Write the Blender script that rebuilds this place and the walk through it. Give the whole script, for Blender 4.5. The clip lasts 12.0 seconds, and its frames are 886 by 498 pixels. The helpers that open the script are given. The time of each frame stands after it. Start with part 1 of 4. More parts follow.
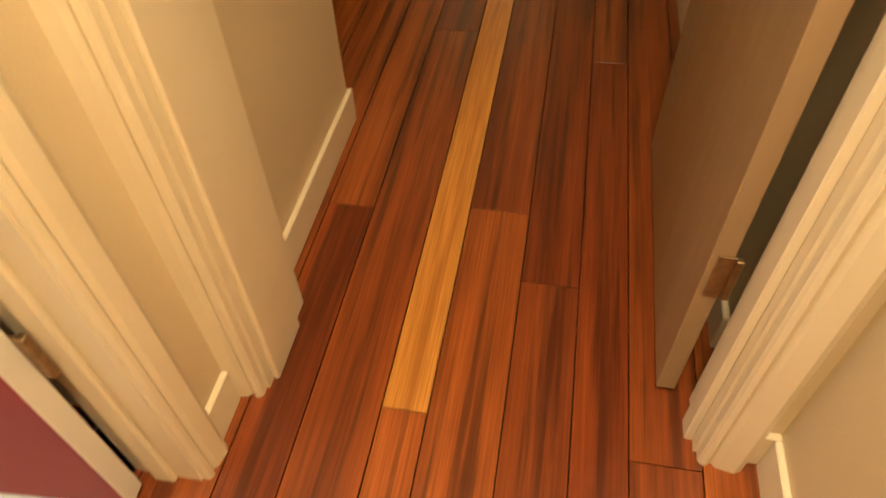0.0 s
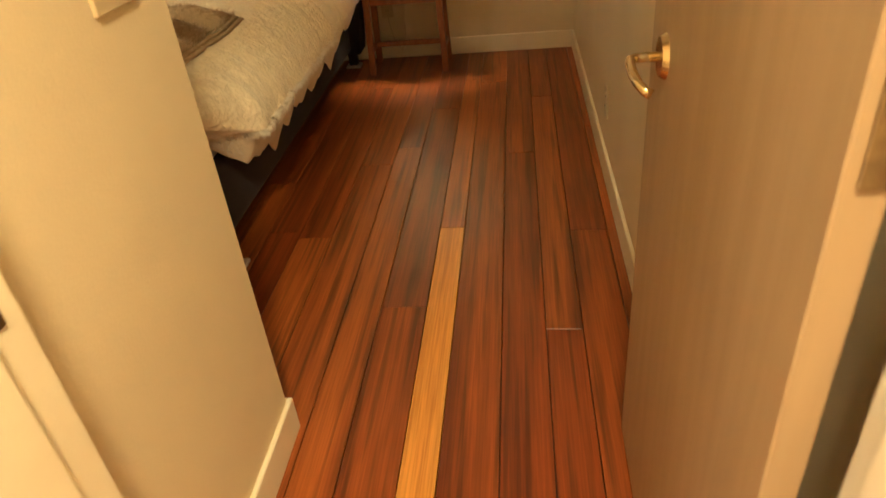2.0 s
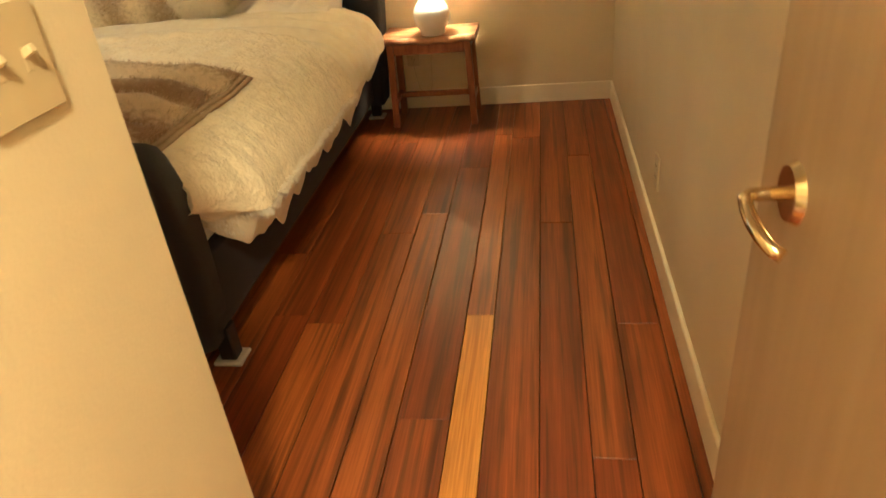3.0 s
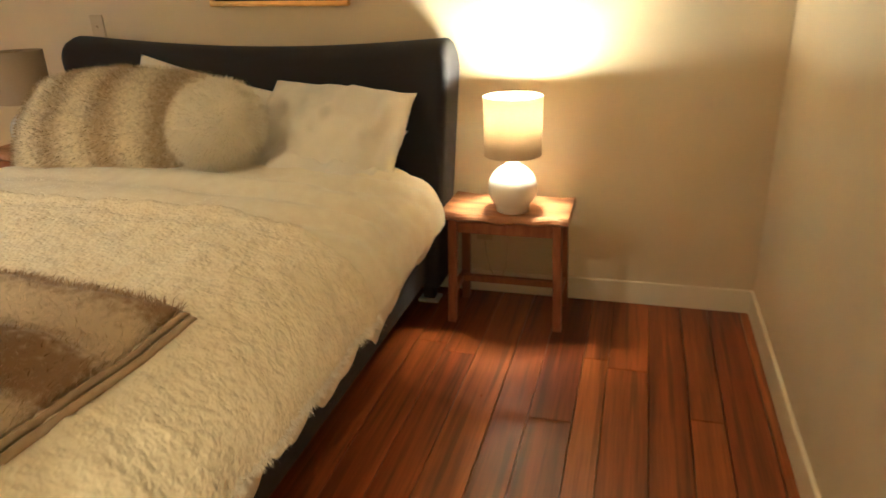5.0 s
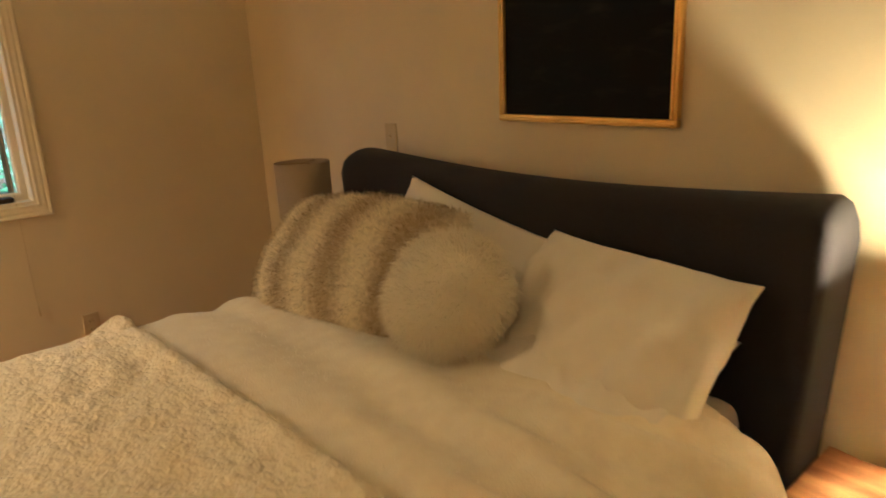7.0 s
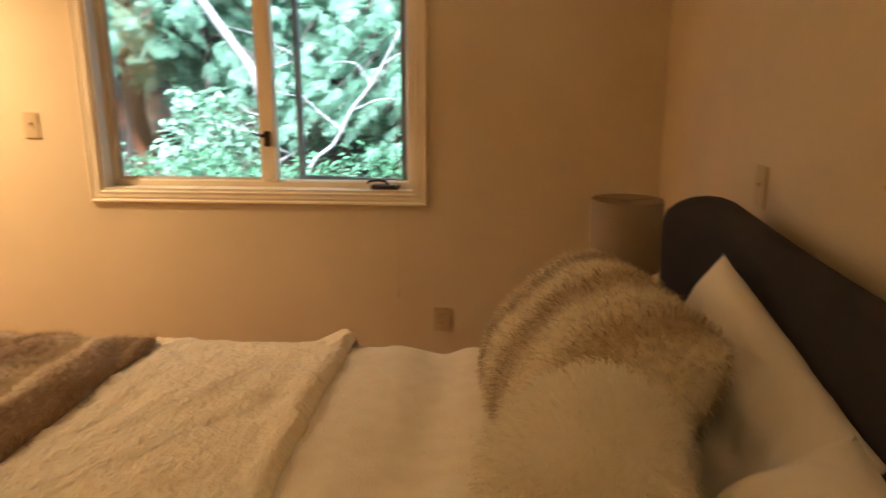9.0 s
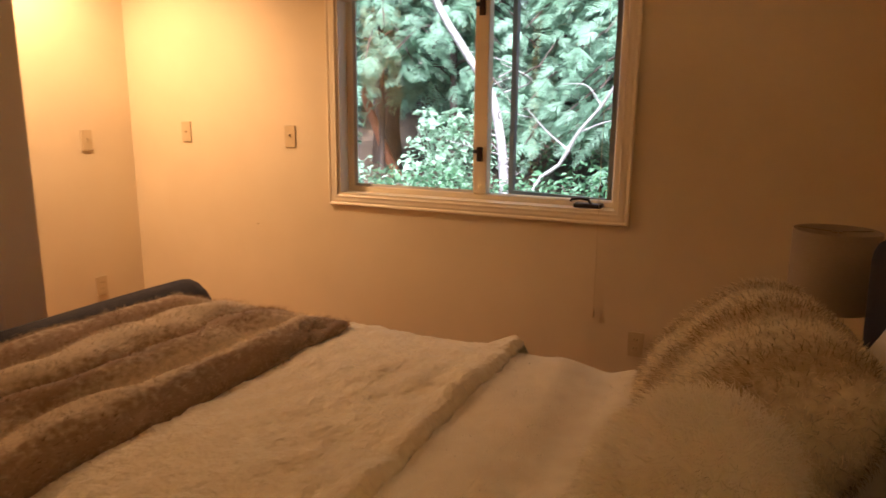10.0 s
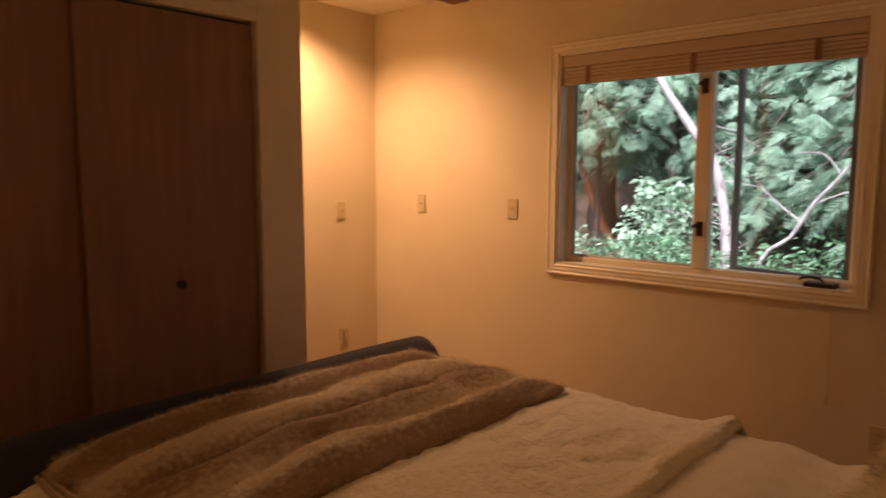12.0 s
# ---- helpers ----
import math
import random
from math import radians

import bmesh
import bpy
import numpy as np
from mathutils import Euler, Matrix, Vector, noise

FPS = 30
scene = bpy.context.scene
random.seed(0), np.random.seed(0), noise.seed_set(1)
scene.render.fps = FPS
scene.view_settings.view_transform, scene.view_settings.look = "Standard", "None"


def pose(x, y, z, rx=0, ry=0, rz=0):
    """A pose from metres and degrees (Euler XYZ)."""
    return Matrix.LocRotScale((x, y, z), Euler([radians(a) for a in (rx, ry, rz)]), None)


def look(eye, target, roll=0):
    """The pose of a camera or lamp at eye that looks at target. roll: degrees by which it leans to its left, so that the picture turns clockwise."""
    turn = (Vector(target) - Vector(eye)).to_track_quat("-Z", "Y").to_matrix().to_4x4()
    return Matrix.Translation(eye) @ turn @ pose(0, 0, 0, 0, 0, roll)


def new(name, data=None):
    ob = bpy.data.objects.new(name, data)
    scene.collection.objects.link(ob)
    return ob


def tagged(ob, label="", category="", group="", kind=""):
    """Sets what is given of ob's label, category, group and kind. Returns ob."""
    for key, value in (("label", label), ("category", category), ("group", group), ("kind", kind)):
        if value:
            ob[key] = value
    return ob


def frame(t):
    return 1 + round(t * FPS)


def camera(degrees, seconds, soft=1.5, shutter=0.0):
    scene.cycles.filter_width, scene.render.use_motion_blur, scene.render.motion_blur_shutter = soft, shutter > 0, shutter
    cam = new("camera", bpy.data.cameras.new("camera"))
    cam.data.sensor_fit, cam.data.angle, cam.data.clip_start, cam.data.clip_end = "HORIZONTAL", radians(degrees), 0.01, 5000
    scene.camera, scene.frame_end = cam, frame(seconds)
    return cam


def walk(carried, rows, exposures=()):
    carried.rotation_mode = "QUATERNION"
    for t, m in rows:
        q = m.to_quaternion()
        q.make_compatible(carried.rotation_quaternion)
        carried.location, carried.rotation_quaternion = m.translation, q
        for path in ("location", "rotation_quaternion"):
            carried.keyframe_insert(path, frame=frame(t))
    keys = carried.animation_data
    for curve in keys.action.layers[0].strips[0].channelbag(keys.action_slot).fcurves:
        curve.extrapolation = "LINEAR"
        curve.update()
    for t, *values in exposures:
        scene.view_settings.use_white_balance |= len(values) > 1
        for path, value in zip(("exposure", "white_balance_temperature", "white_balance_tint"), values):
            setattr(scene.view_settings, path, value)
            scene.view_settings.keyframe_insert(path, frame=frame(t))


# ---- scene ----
cam = camera(66.5, 12.0, 1.5, 0.4)
PATH = [
    (0, (-0.375, -4.385, 1.148), (-0.642, -3.098, -0.36), -2.2),
    (0.5, (-0.374, -4.385, 1.154), (-0.556, -2.944, -0.221), -3.6),
    (1, (-0.394, -4.349, 1.207), (-0.564, -2.832, -0.085), -3.5),
    (1.5, (-0.365, -4.284, 1.219), (-0.562, -2.654, 0.077), -4.6),
    (2, (-0.328, -4.106, 1.251), (-0.566, -2.443, 0.166), -6.0),
    (2.5, (-0.322, -3.958, 1.256), (-0.623, -2.264, 0.236), -6.9),
    (2.7, (-0.344, -3.885, 1.249), (-0.643, -2.189, 0.233), -6.4),
    (4.5, (-0.41, -3.008, 1.314), (-0.829, -1.22, 0.52), -3.7),
    (5, (-0.486, -2.69, 1.295), (-1.02, -0.909, 0.558), -2.2),
    (5.5, (-0.529, -2.416, 1.29), (-1.308, -0.713, 0.588), -1.8),
    (6, (-0.563, -2.156, 1.307), (-1.64, -0.589, 0.686), -0.4),
    (6.5, (-0.661, -1.936, 1.337), (-1.929, -0.492, 0.783), -0.3),
    (7, (-0.718, -1.69, 1.384), (-2.167, -0.405, 0.886), -3.1),
    (7.2, (-0.736, -1.579, 1.357), (-2.278, -0.391, 0.901), -3.4),
    (8.8, (-0.956, -0.844, 1.397), (-2.905, -0.757, 0.957), -0.6),
    (9, (-1.007, -0.751, 1.415), (-2.947, -0.878, 0.947), 0.1),
    (9.5, (-1.054, -0.625, 1.438), (-2.922, -1.18, 0.99), 1.2),
    (10, (-0.977, -0.562, 1.396), (-2.764, -1.363, 0.989), 0.6),
    (10.5, (-0.904, -0.512, 1.426), (-2.648, -1.411, 1.037), 0.5),
    (11, (-0.876, -0.466, 1.459), (-2.587, -1.464, 1.184), 0.5),
    (11.5, (-0.844, -0.473, 1.456), (-2.475, -1.611, 1.249), 0.4),
    (12, (-0.809, -0.492, 1.448), (-2.285, -1.823, 1.224), 0.1),
]
LOOK = [
    (0, 3.05, 5200, 3),
    (2.5, 4.0, 4900, -6),
    (4.5, 4.35, 4350, -7),
    (5.5, 3.62, 4500, -4),
    (7, 3.45, 5100, -1),
    (8.8, 3.35, 5600, 7),
    (9.5, 3.05, 6000, 20),
    (10.5, 2.6, 6400, 30),
    (12, 2.25, 6700, 35),
]
walk(cam, [(t, look(eye, target, roll)) for t, eye, target, roll in PATH], LOOK)

# ---- light ----
world = bpy.data.worlds.new("sky")
scene.world = world
world.use_nodes = True
wn = world.node_tree
sky = wn.nodes.new("ShaderNodeTexSky")
sky.sky_type = "NISHITA"
sky.sun_disc = False
sky.sun_elevation = radians(48)
sky.sun_rotation = radians(250)
wn.links.new(sky.outputs["Color"], wn.nodes["Background"].inputs["Color"])
wn.nodes["Background"].inputs["Strength"].default_value = 0.04

WARM = (1.0, 0.635, 0.265)


def lamp(name, kind, m, power, color, size=0.05, **more):
    data = bpy.data.lights.new(name, kind)
    data.energy, data.color = power, color
    if kind == "AREA":
        data.shape, data.size = "DISK", size
    elif kind != "SUN":
        data.shadow_soft_size = size
    for k, v in more.items():
        if k == "spot":
            data.spot_size, data.spot_blend = radians(v), 0.75
        if k == "angle":
            data.angle = radians(v)
    ob = new(name, data)
    ob.matrix_world = m
    return ob


lamp("sun", "SUN", look((-4, -2, 8), (-10.0, -3.5, 0)), 5.0, (0.94, 0.98, 1.0), angle=40)
lamp("niche_downlight", "SPOT", pose(-3.22, -3.60, 2.49), 28, (1.0, 0.64, 0.32), 0.06, spot=146)
lamp("bulb_light", "POINT", pose(-0.93, -0.262, 0.859), 11.5, (1.0, 0.70, 0.38), 0.034)
# added fill lamp, standing in for daylight in the side room
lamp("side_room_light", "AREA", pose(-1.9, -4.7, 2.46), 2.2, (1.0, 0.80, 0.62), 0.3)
lamp("hall_light", "AREA", pose(-0.3, -4.42, 2.46), 6.6, (1.0, 0.65, 0.29), 0.3)


# ---- materials ----
def mat(name, color, rough=0.6, color2=None, scale=8.0, stretch=(1, 1, 1), bump=0.0, bump_scale=60.0, metal=0.0, coat=0.0, detail=6.0, spread=(0.35, 0.65), sheen=0.0, deep=0.01, bump_detail=4.0):
    m = bpy.data.materials.new(name)
    m.use_nodes = True
    n, l = m.node_tree.nodes, m.node_tree.links
    p = n["Principled BSDF"]
    p.inputs["Roughness"].default_value, p.inputs["Metallic"].default_value = rough, metal
    p.inputs["Coat Weight"].default_value, p.inputs["Coat Roughness"].default_value = coat, 0.25
    p.inputs["Sheen Weight"].default_value = sheen
    p.inputs["Base Color"].default_value = (*color, 1)
    co = n.new("ShaderNodeTexCoord")
    mp = n.new("ShaderNodeMapping")
    mp.inputs["Scale"].default_value = stretch
    l.new(co.outputs["Object"], mp.inputs["Vector"])
    if color2:
        t = n.new("ShaderNodeTexNoise")
        t.inputs["Scale"].default_value, t.inputs["Detail"].default_value = scale, detail
        l.new(mp.outputs["Vector"], t.inputs["Vector"])
        r = n.new("ShaderNodeValToRGB")
        r.color_ramp.elements[0].position, r.color_ramp.elements[1].position = spread
        r.color_ramp.elements[0].color, r.color_ramp.elements[1].color = (*color, 1), (*color2, 1)
        l.new(t.outputs["Fac"], r.inputs["Fac"])
        l.new(r.outputs["Color"], p.inputs["Base Color"])
    if bump:
        t = n.new("ShaderNodeTexNoise")
        t.inputs["Scale"].default_value, t.inputs["Detail"].default_value = bump_scale, bump_detail
        l.new(mp.outputs["Vector"], t.inputs["Vector"])
        b = n.new("ShaderNodeBump")
        b.inputs["Strength"].default_value, b.inputs["Distance"].default_value = bump, deep
        l.new(t.outputs["Fac"], b.inputs["Height"])
        l.new(b.outputs["Normal"], p.inputs["Normal"])
    return m


def plank_mat(name, dark, light, streak):
    """Strand-woven bamboo: long grain, dark fibre streaks, a tone of its own for each plank."""
    m = bpy.data.materials.new(name)
    m.use_nodes = True
    n, l = m.node_tree.nodes, m.node_tree.links
    p = n["Principled BSDF"]
    info, co = n.new("ShaderNodeObjectInfo"), n.new("ShaderNodeTexCoord")
    off = n.new("ShaderNodeVectorMath")
    off.operation = "MULTIPLY_ADD"
    off.inputs[1].default_value = (37.0, 91.0, 13.0)
    l.new(info.outputs["Random"], off.inputs[0])
    l.new(co.outputs["Object"], off.inputs[2])

    def grain(scale, stretch, detail):
        mp, t = n.new("ShaderNodeMapping"), n.new("ShaderNodeTexNoise")
        mp.inputs["Scale"].default_value = stretch
        l.new(off.outputs[0], mp.inputs["Vector"])
        l.new(mp.outputs["Vector"], t.inputs["Vector"])
        t.inputs["Scale"].default_value, t.inputs["Detail"].default_value = scale, detail
        return t.outputs["Fac"]

    def ramp(fac, a, b, ca, cb):
        r = n.new("ShaderNodeValToRGB")
        r.color_ramp.elements[0].position, r.color_ramp.elements[1].position = a, b
        r.color_ramp.elements[0].color, r.color_ramp.elements[1].color = (*ca, 1), (*cb, 1)
        l.new(fac, r.inputs["Fac"])
        return r.outputs["Color"]

    def mix(kind, fac, a, b):
        x = n.new("ShaderNodeMix")
        x.data_type, x.blend_type = "RGBA", kind
        if isinstance(fac, float):
            x.inputs[0].default_value = fac
        else:
            l.new(fac, x.inputs[0])
        l.new(a, x.inputs[6])
        if isinstance(b, tuple):
            x.inputs[7].default_value = (*b, 1)
        else:
            l.new(b, x.inputs[7])
        return x.outputs[2]

    base = ramp(grain(16.0, (1.0, 0.03, 1.0), 5.0), 0.3, 0.75, dark, light)
    fine = ramp(grain(240.0, (1.0, 0.022, 1.0), 3.0), 0.3, 0.72, (0.70, 0.66, 0.62), (1.14, 1.16, 1.18))
    dashes = ramp(grain(48.0, (1.0, 0.028, 1.0), 4.0), 0.51, 0.64, (0, 0, 0), (1, 1, 1))
    tone = ramp(info.outputs["Random"], 0.0, 1.0, (0.68, 0.56, 0.50), (1.2, 1.34, 1.36))
    c = mix("MULTIPLY", 1.0, base, fine)
    c = mix("MULTIPLY", 1.0, c, tone)
    f = n.new("ShaderNodeMath")
    f.operation = "MULTIPLY"
    f.inputs[1].default_value = 0.6
    l.new(dashes, f.inputs[0])
    c = mix("MIX", f.outputs[0], c, streak)
    l.new(c, p.inputs["Base Color"])
    rr = n.new("ShaderNodeMapRange")
    rr.inputs["To Min"].default_value, rr.inputs["To Max"].default_value = 0.24, 0.40
    l.new(grain(9.0, (1.0, 0.3, 1.0), 4.0), rr.inputs["Value"])
    l.new(rr.outputs["Result"], p.inputs["Roughness"])
    b = n.new("ShaderNodeBump")
    b.inputs["Strength"].default_value, b.inputs["Distance"].default_value = 0.12, 0.002
    l.new(grain(180.0, (1.0, 0.05, 1.0), 3.0), b.inputs["Height"])
    l.new(b.outputs["Normal"], p.inputs["Normal"])
    return m


M = {}
M["wall"] = mat("wall_paint", (0.66, 0.555, 0.36), 0.7, (0.70, 0.595, 0.395), 2.2, bump=0.08, bump_scale=160)
M["ceiling"] = mat("ceiling_paint", (0.80, 0.73, 0.58), 0.85, (0.83, 0.76, 0.61), 2.5, bump=0.15, bump_scale=120)
M["trim"] = mat("trim_paint", (0.78, 0.69, 0.50), 0.42, (0.81, 0.73, 0.55), 5, bump=0.05, bump_scale=90)
M["plank"] = plank_mat("bamboo", (0.14, 0.028, 0.004), (0.42, 0.108, 0.010), (0.032, 0.008, 0.003))
M["plank_yellow"] = plank_mat("pale_bamboo", (0.46, 0.17, 0.018), (0.58, 0.25, 0.035), (0.30, 0.10, 0.012))
M["subfloor"] = mat("subfloor", (0.025, 0.010, 0.006), 0.9, (0.04, 0.015, 0.008), 20)
M["door"] = mat("door_veneer", (0.33, 0.225, 0.115), 0.42, (0.37, 0.255, 0.135), 5, (6, 6, 0.5), 0.06, 120)
M["closet"] = mat("closet_door_paint", (0.21, 0.105, 0.058), 0.55, (0.25, 0.13, 0.07), 4, (6, 6, 0.5), 0.05, 90)
M["red"] = mat("red_paint", (0.24, 0.006, 0.005), 0.6, (0.28, 0.009, 0.007), 5)
M["brass"] = mat("brass", (0.78, 0.64, 0.36), 0.2, (0.66, 0.52, 0.27), 30, metal=1.0)
M["old_brass"] = mat("old_brass", (0.30, 0.22, 0.12), 0.42, (0.42, 0.31, 0.16), 60, metal=1.0)
M["bronze"] = mat("dark_bronze", (0.035, 0.025, 0.02), 0.45, (0.06, 0.04, 0.03), 50, metal=0.6)
M["plate"] = mat("ivory_plastic", (0.53, 0.42, 0.24), 0.35, (0.57, 0.46, 0.27), 12)
M["wood"] = mat("walnut_slab", (0.20, 0.070, 0.022), 0.42, (0.50, 0.25, 0.095), 6, (0.8, 3, 1), 0.15, 60)
M["wood_leg"] = mat("walnut_leg", (0.24, 0.085, 0.03), 0.45, (0.36, 0.14, 0.05), 14, (4, 4, 0.6), 0.1, 80)
M["charcoal"] = mat("charcoal_linen", (0.014, 0.011, 0.014), 0.9, (0.025, 0.020, 0.025), 300, bump=0.35, bump_scale=900, sheen=0.06)
M["white_foot"] = mat("white_plastic_foot", (0.6, 0.56, 0.48), 0.5, (0.65, 0.6, 0.52), 20)
M["black_leg"] = mat("black_leg", (0.015, 0.013, 0.013), 0.5, (0.025, 0.02, 0.02), 20)
M["ceramic"] = mat("white_ceramic", (0.78, 0.76, 0.73), 0.25, (0.80, 0.78, 0.75), 6, coat=0.3)
M["fleece"] = mat("cream_fleece", (0.83, 0.72, 0.51), 0.95, (0.90, 0.80, 0.59), 30, bump=0.6, bump_scale=72, sheen=0.35, deep=0.013, bump_detail=1.0)
M["linen"] = mat("cream_plush", (0.82, 0.72, 0.53), 0.9, (0.88, 0.79, 0.60), 20, bump=0.3, bump_scale=220, sheen=0.4)
M["cotton"] = mat("white_cotton", (0.80, 0.74, 0.63), 0.85, (0.84, 0.79, 0.69), 5, bump=0.15, bump_scale=400, sheen=0.2)
M["gold"] = mat("gold_frame", (0.62, 0.36, 0.08), 0.35, (0.72, 0.45, 0.12), 20, (1, 1, 1), 0.1, 60, metal=0.6)
M["vinyl"] = mat("window_vinyl", (0.40, 0.40, 0.36), 0.5, (0.44, 0.44, 0.40), 8)
M["sash"] = mat("sash_metal", (0.13, 0.15, 0.14), 0.45, (0.16, 0.18, 0.17), 20)
M["shade_blind"] = mat("woven_blind", (0.55, 0.42, 0.28), 0.8, (0.64, 0.5, 0.34), 30, (0.4, 0.4, 9), 0.25, 120)


# ---- helpers of the scene ----
def box(bm, x0, x1, y0, y1, z0, z1, bevel=0.0, seg=2):
    made = bmesh.ops.create_cube(bm, size=1.0, matrix=Matrix.Translation(((x0 + x1) / 2, (y0 + y1) / 2, (z0 + z1) / 2)) @ Matrix.Diagonal((abs(x1 - x0), abs(y1 - y0), abs(z1 - z0), 1)))
    if bevel:
        edges = {e for v in made["verts"] for e in v.link_edges}
        bmesh.ops.bevel(bm, geom=list(edges), offset=bevel, segments=seg, profile=0.5, affect="EDGES")
    return bm


def cyl(bm, m, r0, r1, depth, seg=24):
    bmesh.ops.create_cone(bm, cap_ends=True, segments=seg, radius1=r0, radius2=r1, depth=depth, matrix=m)
    return bm


def lathe(profile, seg=40):
    """A surface of revolution about z from (radius, height) pairs."""
    bm = bmesh.new()
    rings = [[bm.verts.new((r * math.cos(2 * math.pi * i / seg), r * math.sin(2 * math.pi * i / seg), z)) for i in range(seg)] for r, z in profile]
    for a, b in zip(rings, rings[1:]):
        for i in range(seg):
            bm.faces.new((a[i], a[(i + 1) % seg], b[(i + 1) % seg], b[i]))
    return bm


def sweep(path, section, closed=True):
    """A section (list of (across, up)) carried along 3D points, upright."""
    bm = bmesh.new()
    rings = []
    for i, p in enumerate(path):
        a, b = Vector(path[max(i - 1, 0)]), Vector(path[min(i + 1, len(path) - 1)])
        d = (b - a).normalized()
        side = d.cross(Vector((0, 0, 1)))
        side = side.normalized() if side.length > 1e-4 else Vector((1, 0, 0))
        up = side.cross(d)
        rings.append([bm.verts.new(Vector(p) + side * s + up * u) for s, u in section])
    k = len(section)
    for r, q in zip(rings, rings[1:]):
        for i in range(k if closed else k - 1):
            bm.faces.new((r[i], r[(i + 1) % k], q[(i + 1) % k], q[i]))
    if closed:
        bm.faces.new(rings[0][::-1])
        bm.faces.new(rings[-1])
    return bm


def tube(path, r, seg=10):
    return sweep(path, [(r * math.cos(2 * math.pi * i / seg), r * math.sin(2 * math.pi * i / seg)) for i in range(seg)])


def part(name, bm, material, parent=None, label="", smooth=False):
    bmesh.ops.recalc_face_normals(bm, faces=bm.faces)
    me = bpy.data.meshes.new(name)
    bm.to_mesh(me)
    bm.free()
    me.materials.append(material)
    if smooth:
        me.polygons.foreach_set("use_smooth", [True] * len(me.polygons))
    ob = new(name, me)
    if parent:
        ob.parent = parent
    if label:
        ob["label"] = label
    return ob


def thing(name, m, label, category, group="", kind=""):
    ob = new(name)
    ob.empty_display_size = 0.1
    ob.matrix_world = m
    return tagged(ob, label, category, group, kind)


def structure(name, bm, material, label, category, smooth=False):
    return tagged(part(name, bm, material, None, "", smooth), label, category, "", "structure")


def boxes(*rows):
    bm = bmesh.new()
    for r in rows:
        box(bm, *r)
    return bm


# ---- the shell ----
XW, YN, XP, YC, ZC = -4.01, 0.0, -0.905, -2.99, 2.51
DL, DR = -0.845, -0.058      # the bedroom doorway's inner faces
WY0, WY1, WZ0, WZ1 = -2.528, -1.075, 0.945, 2.085   # the window opening
CX0, CX1, CZ = -2.42, -1.04, 2.065                # the closet opening
XC = -2.645

structure("wall_north", boxes((-4.2, 0.15, 0, 0.14, 0, ZC)), M["wall"], "cream painted bedroom wall behind the bed", "wall")
structure("wall_east", boxes((0, 0.14, -3.70, 0, 0, ZC)), M["wall"], "cream painted bedroom wall beside the door", "wall")
structure("wall_west", boxes((-4.19, XW, -4.15, WY0, 0, ZC), (-4.19, XW, WY1, 0, 0, ZC), (-4.19, XW, WY0, WY1, 0, WZ0), (-4.19, XW, WY0, WY1, WZ1, ZC)), M["wall"], "cream painted wall with the window", "wall")
structure("wall_niche", boxes((XW, XC - 0.1, -4.15, -4.01, 0, ZC)), M["wall"], "cream painted back wall of the alcove", "wall")
structure("wall_closet", boxes((XC, CX0, YC - 0.1, YC, 0, ZC), (CX1, XP, YC - 0.1, YC, 0, ZC), (CX0, CX1, YC - 0.1, YC, CZ, ZC), (XC, XC + 0.1, -4.15, YC - 0.1, 0, ZC), (XC + 0.1, -1.0, -3.75, -3.65, 0, ZC)), M["wall"], "cream painted wall round the closet", "wall")
structure("wall_passage", boxes((-1.0, XP, -3.60, YC - 0.1, 0, ZC)), M["wall"], "cream painted wall of the entry passage", "wall")
structure("wall_doorway", boxes((-1.0, DL - 0.02, -3.80, -3.60, 0, ZC), (DR + 0.02, 0.14, -3.80, -3.70, 0, ZC), (DL - 0.02, DR + 0.02, -3.80, -3.60, 2.06, ZC)), M["wall"], "cream painted wall round the bedroom doorway", "wall")
structure("wall_hall_west", boxes((-1.02, XP, -3.98, -3.80, 0, ZC), (-1.02, XP, -4.80, -3.98, 2.06, ZC), (-1.02, XP, -5.8, -4.80, 0, ZC)), M["wall"], "cream painted hall wall with a doorway", "wall")
structure("wall_hall_east", boxes((0.06, 0.14, -5.8, -3.80, 0, ZC)), M["wall"], "cream painted hall wall", "wall")
structure("wall_hall_end", boxes((-1.02, 0.14, -5.9, -5.8, 0, ZC)), M["wall"], "cream painted end wall of the hall", "wall")
structure("wall_side_room", boxes((-2.6, -1.02, -3.9, -3.80, 0, ZC), (-2.7, -2.6, -5.8, -3.80, 0, ZC), (-2.7, -1.02, -5.9, -5.8, 0, ZC)), M["wall"], "plain walls of the side room", "wall")
structure("ceiling", boxes((-4.2, 0.15, -5.9, 0.14, ZC, ZC + 0.12)), M["ceiling"], "cream painted plaster ceiling", "ceiling")
structure("subfloor", boxes((-4.2, 0.15, -5.9, 0.14, -0.15, -0.016)), M["subfloor"], "dark subfloor under the planks", "floor")


def skirting(name, x0, y0, x1, y1, nx, ny, h=0.1, t=0.013):
    """A baseboard along a wall from one point to another, standing out along (nx, ny)."""
    bm = bmesh.new()
    box(bm, min(x0, x1, x0 + nx * t, x1 + nx * t), max(x0, x1, x0 + nx * t, x1 + nx * t), min(y0, y1, y0 + ny * t, y1 + ny * t), max(y0, y1, y0 + ny * t, y1 + ny * t), 0.0, h, 0.003, 1)
    structure(name, bm, M["trim"], "cream painted wooden baseboard", "baseboard")


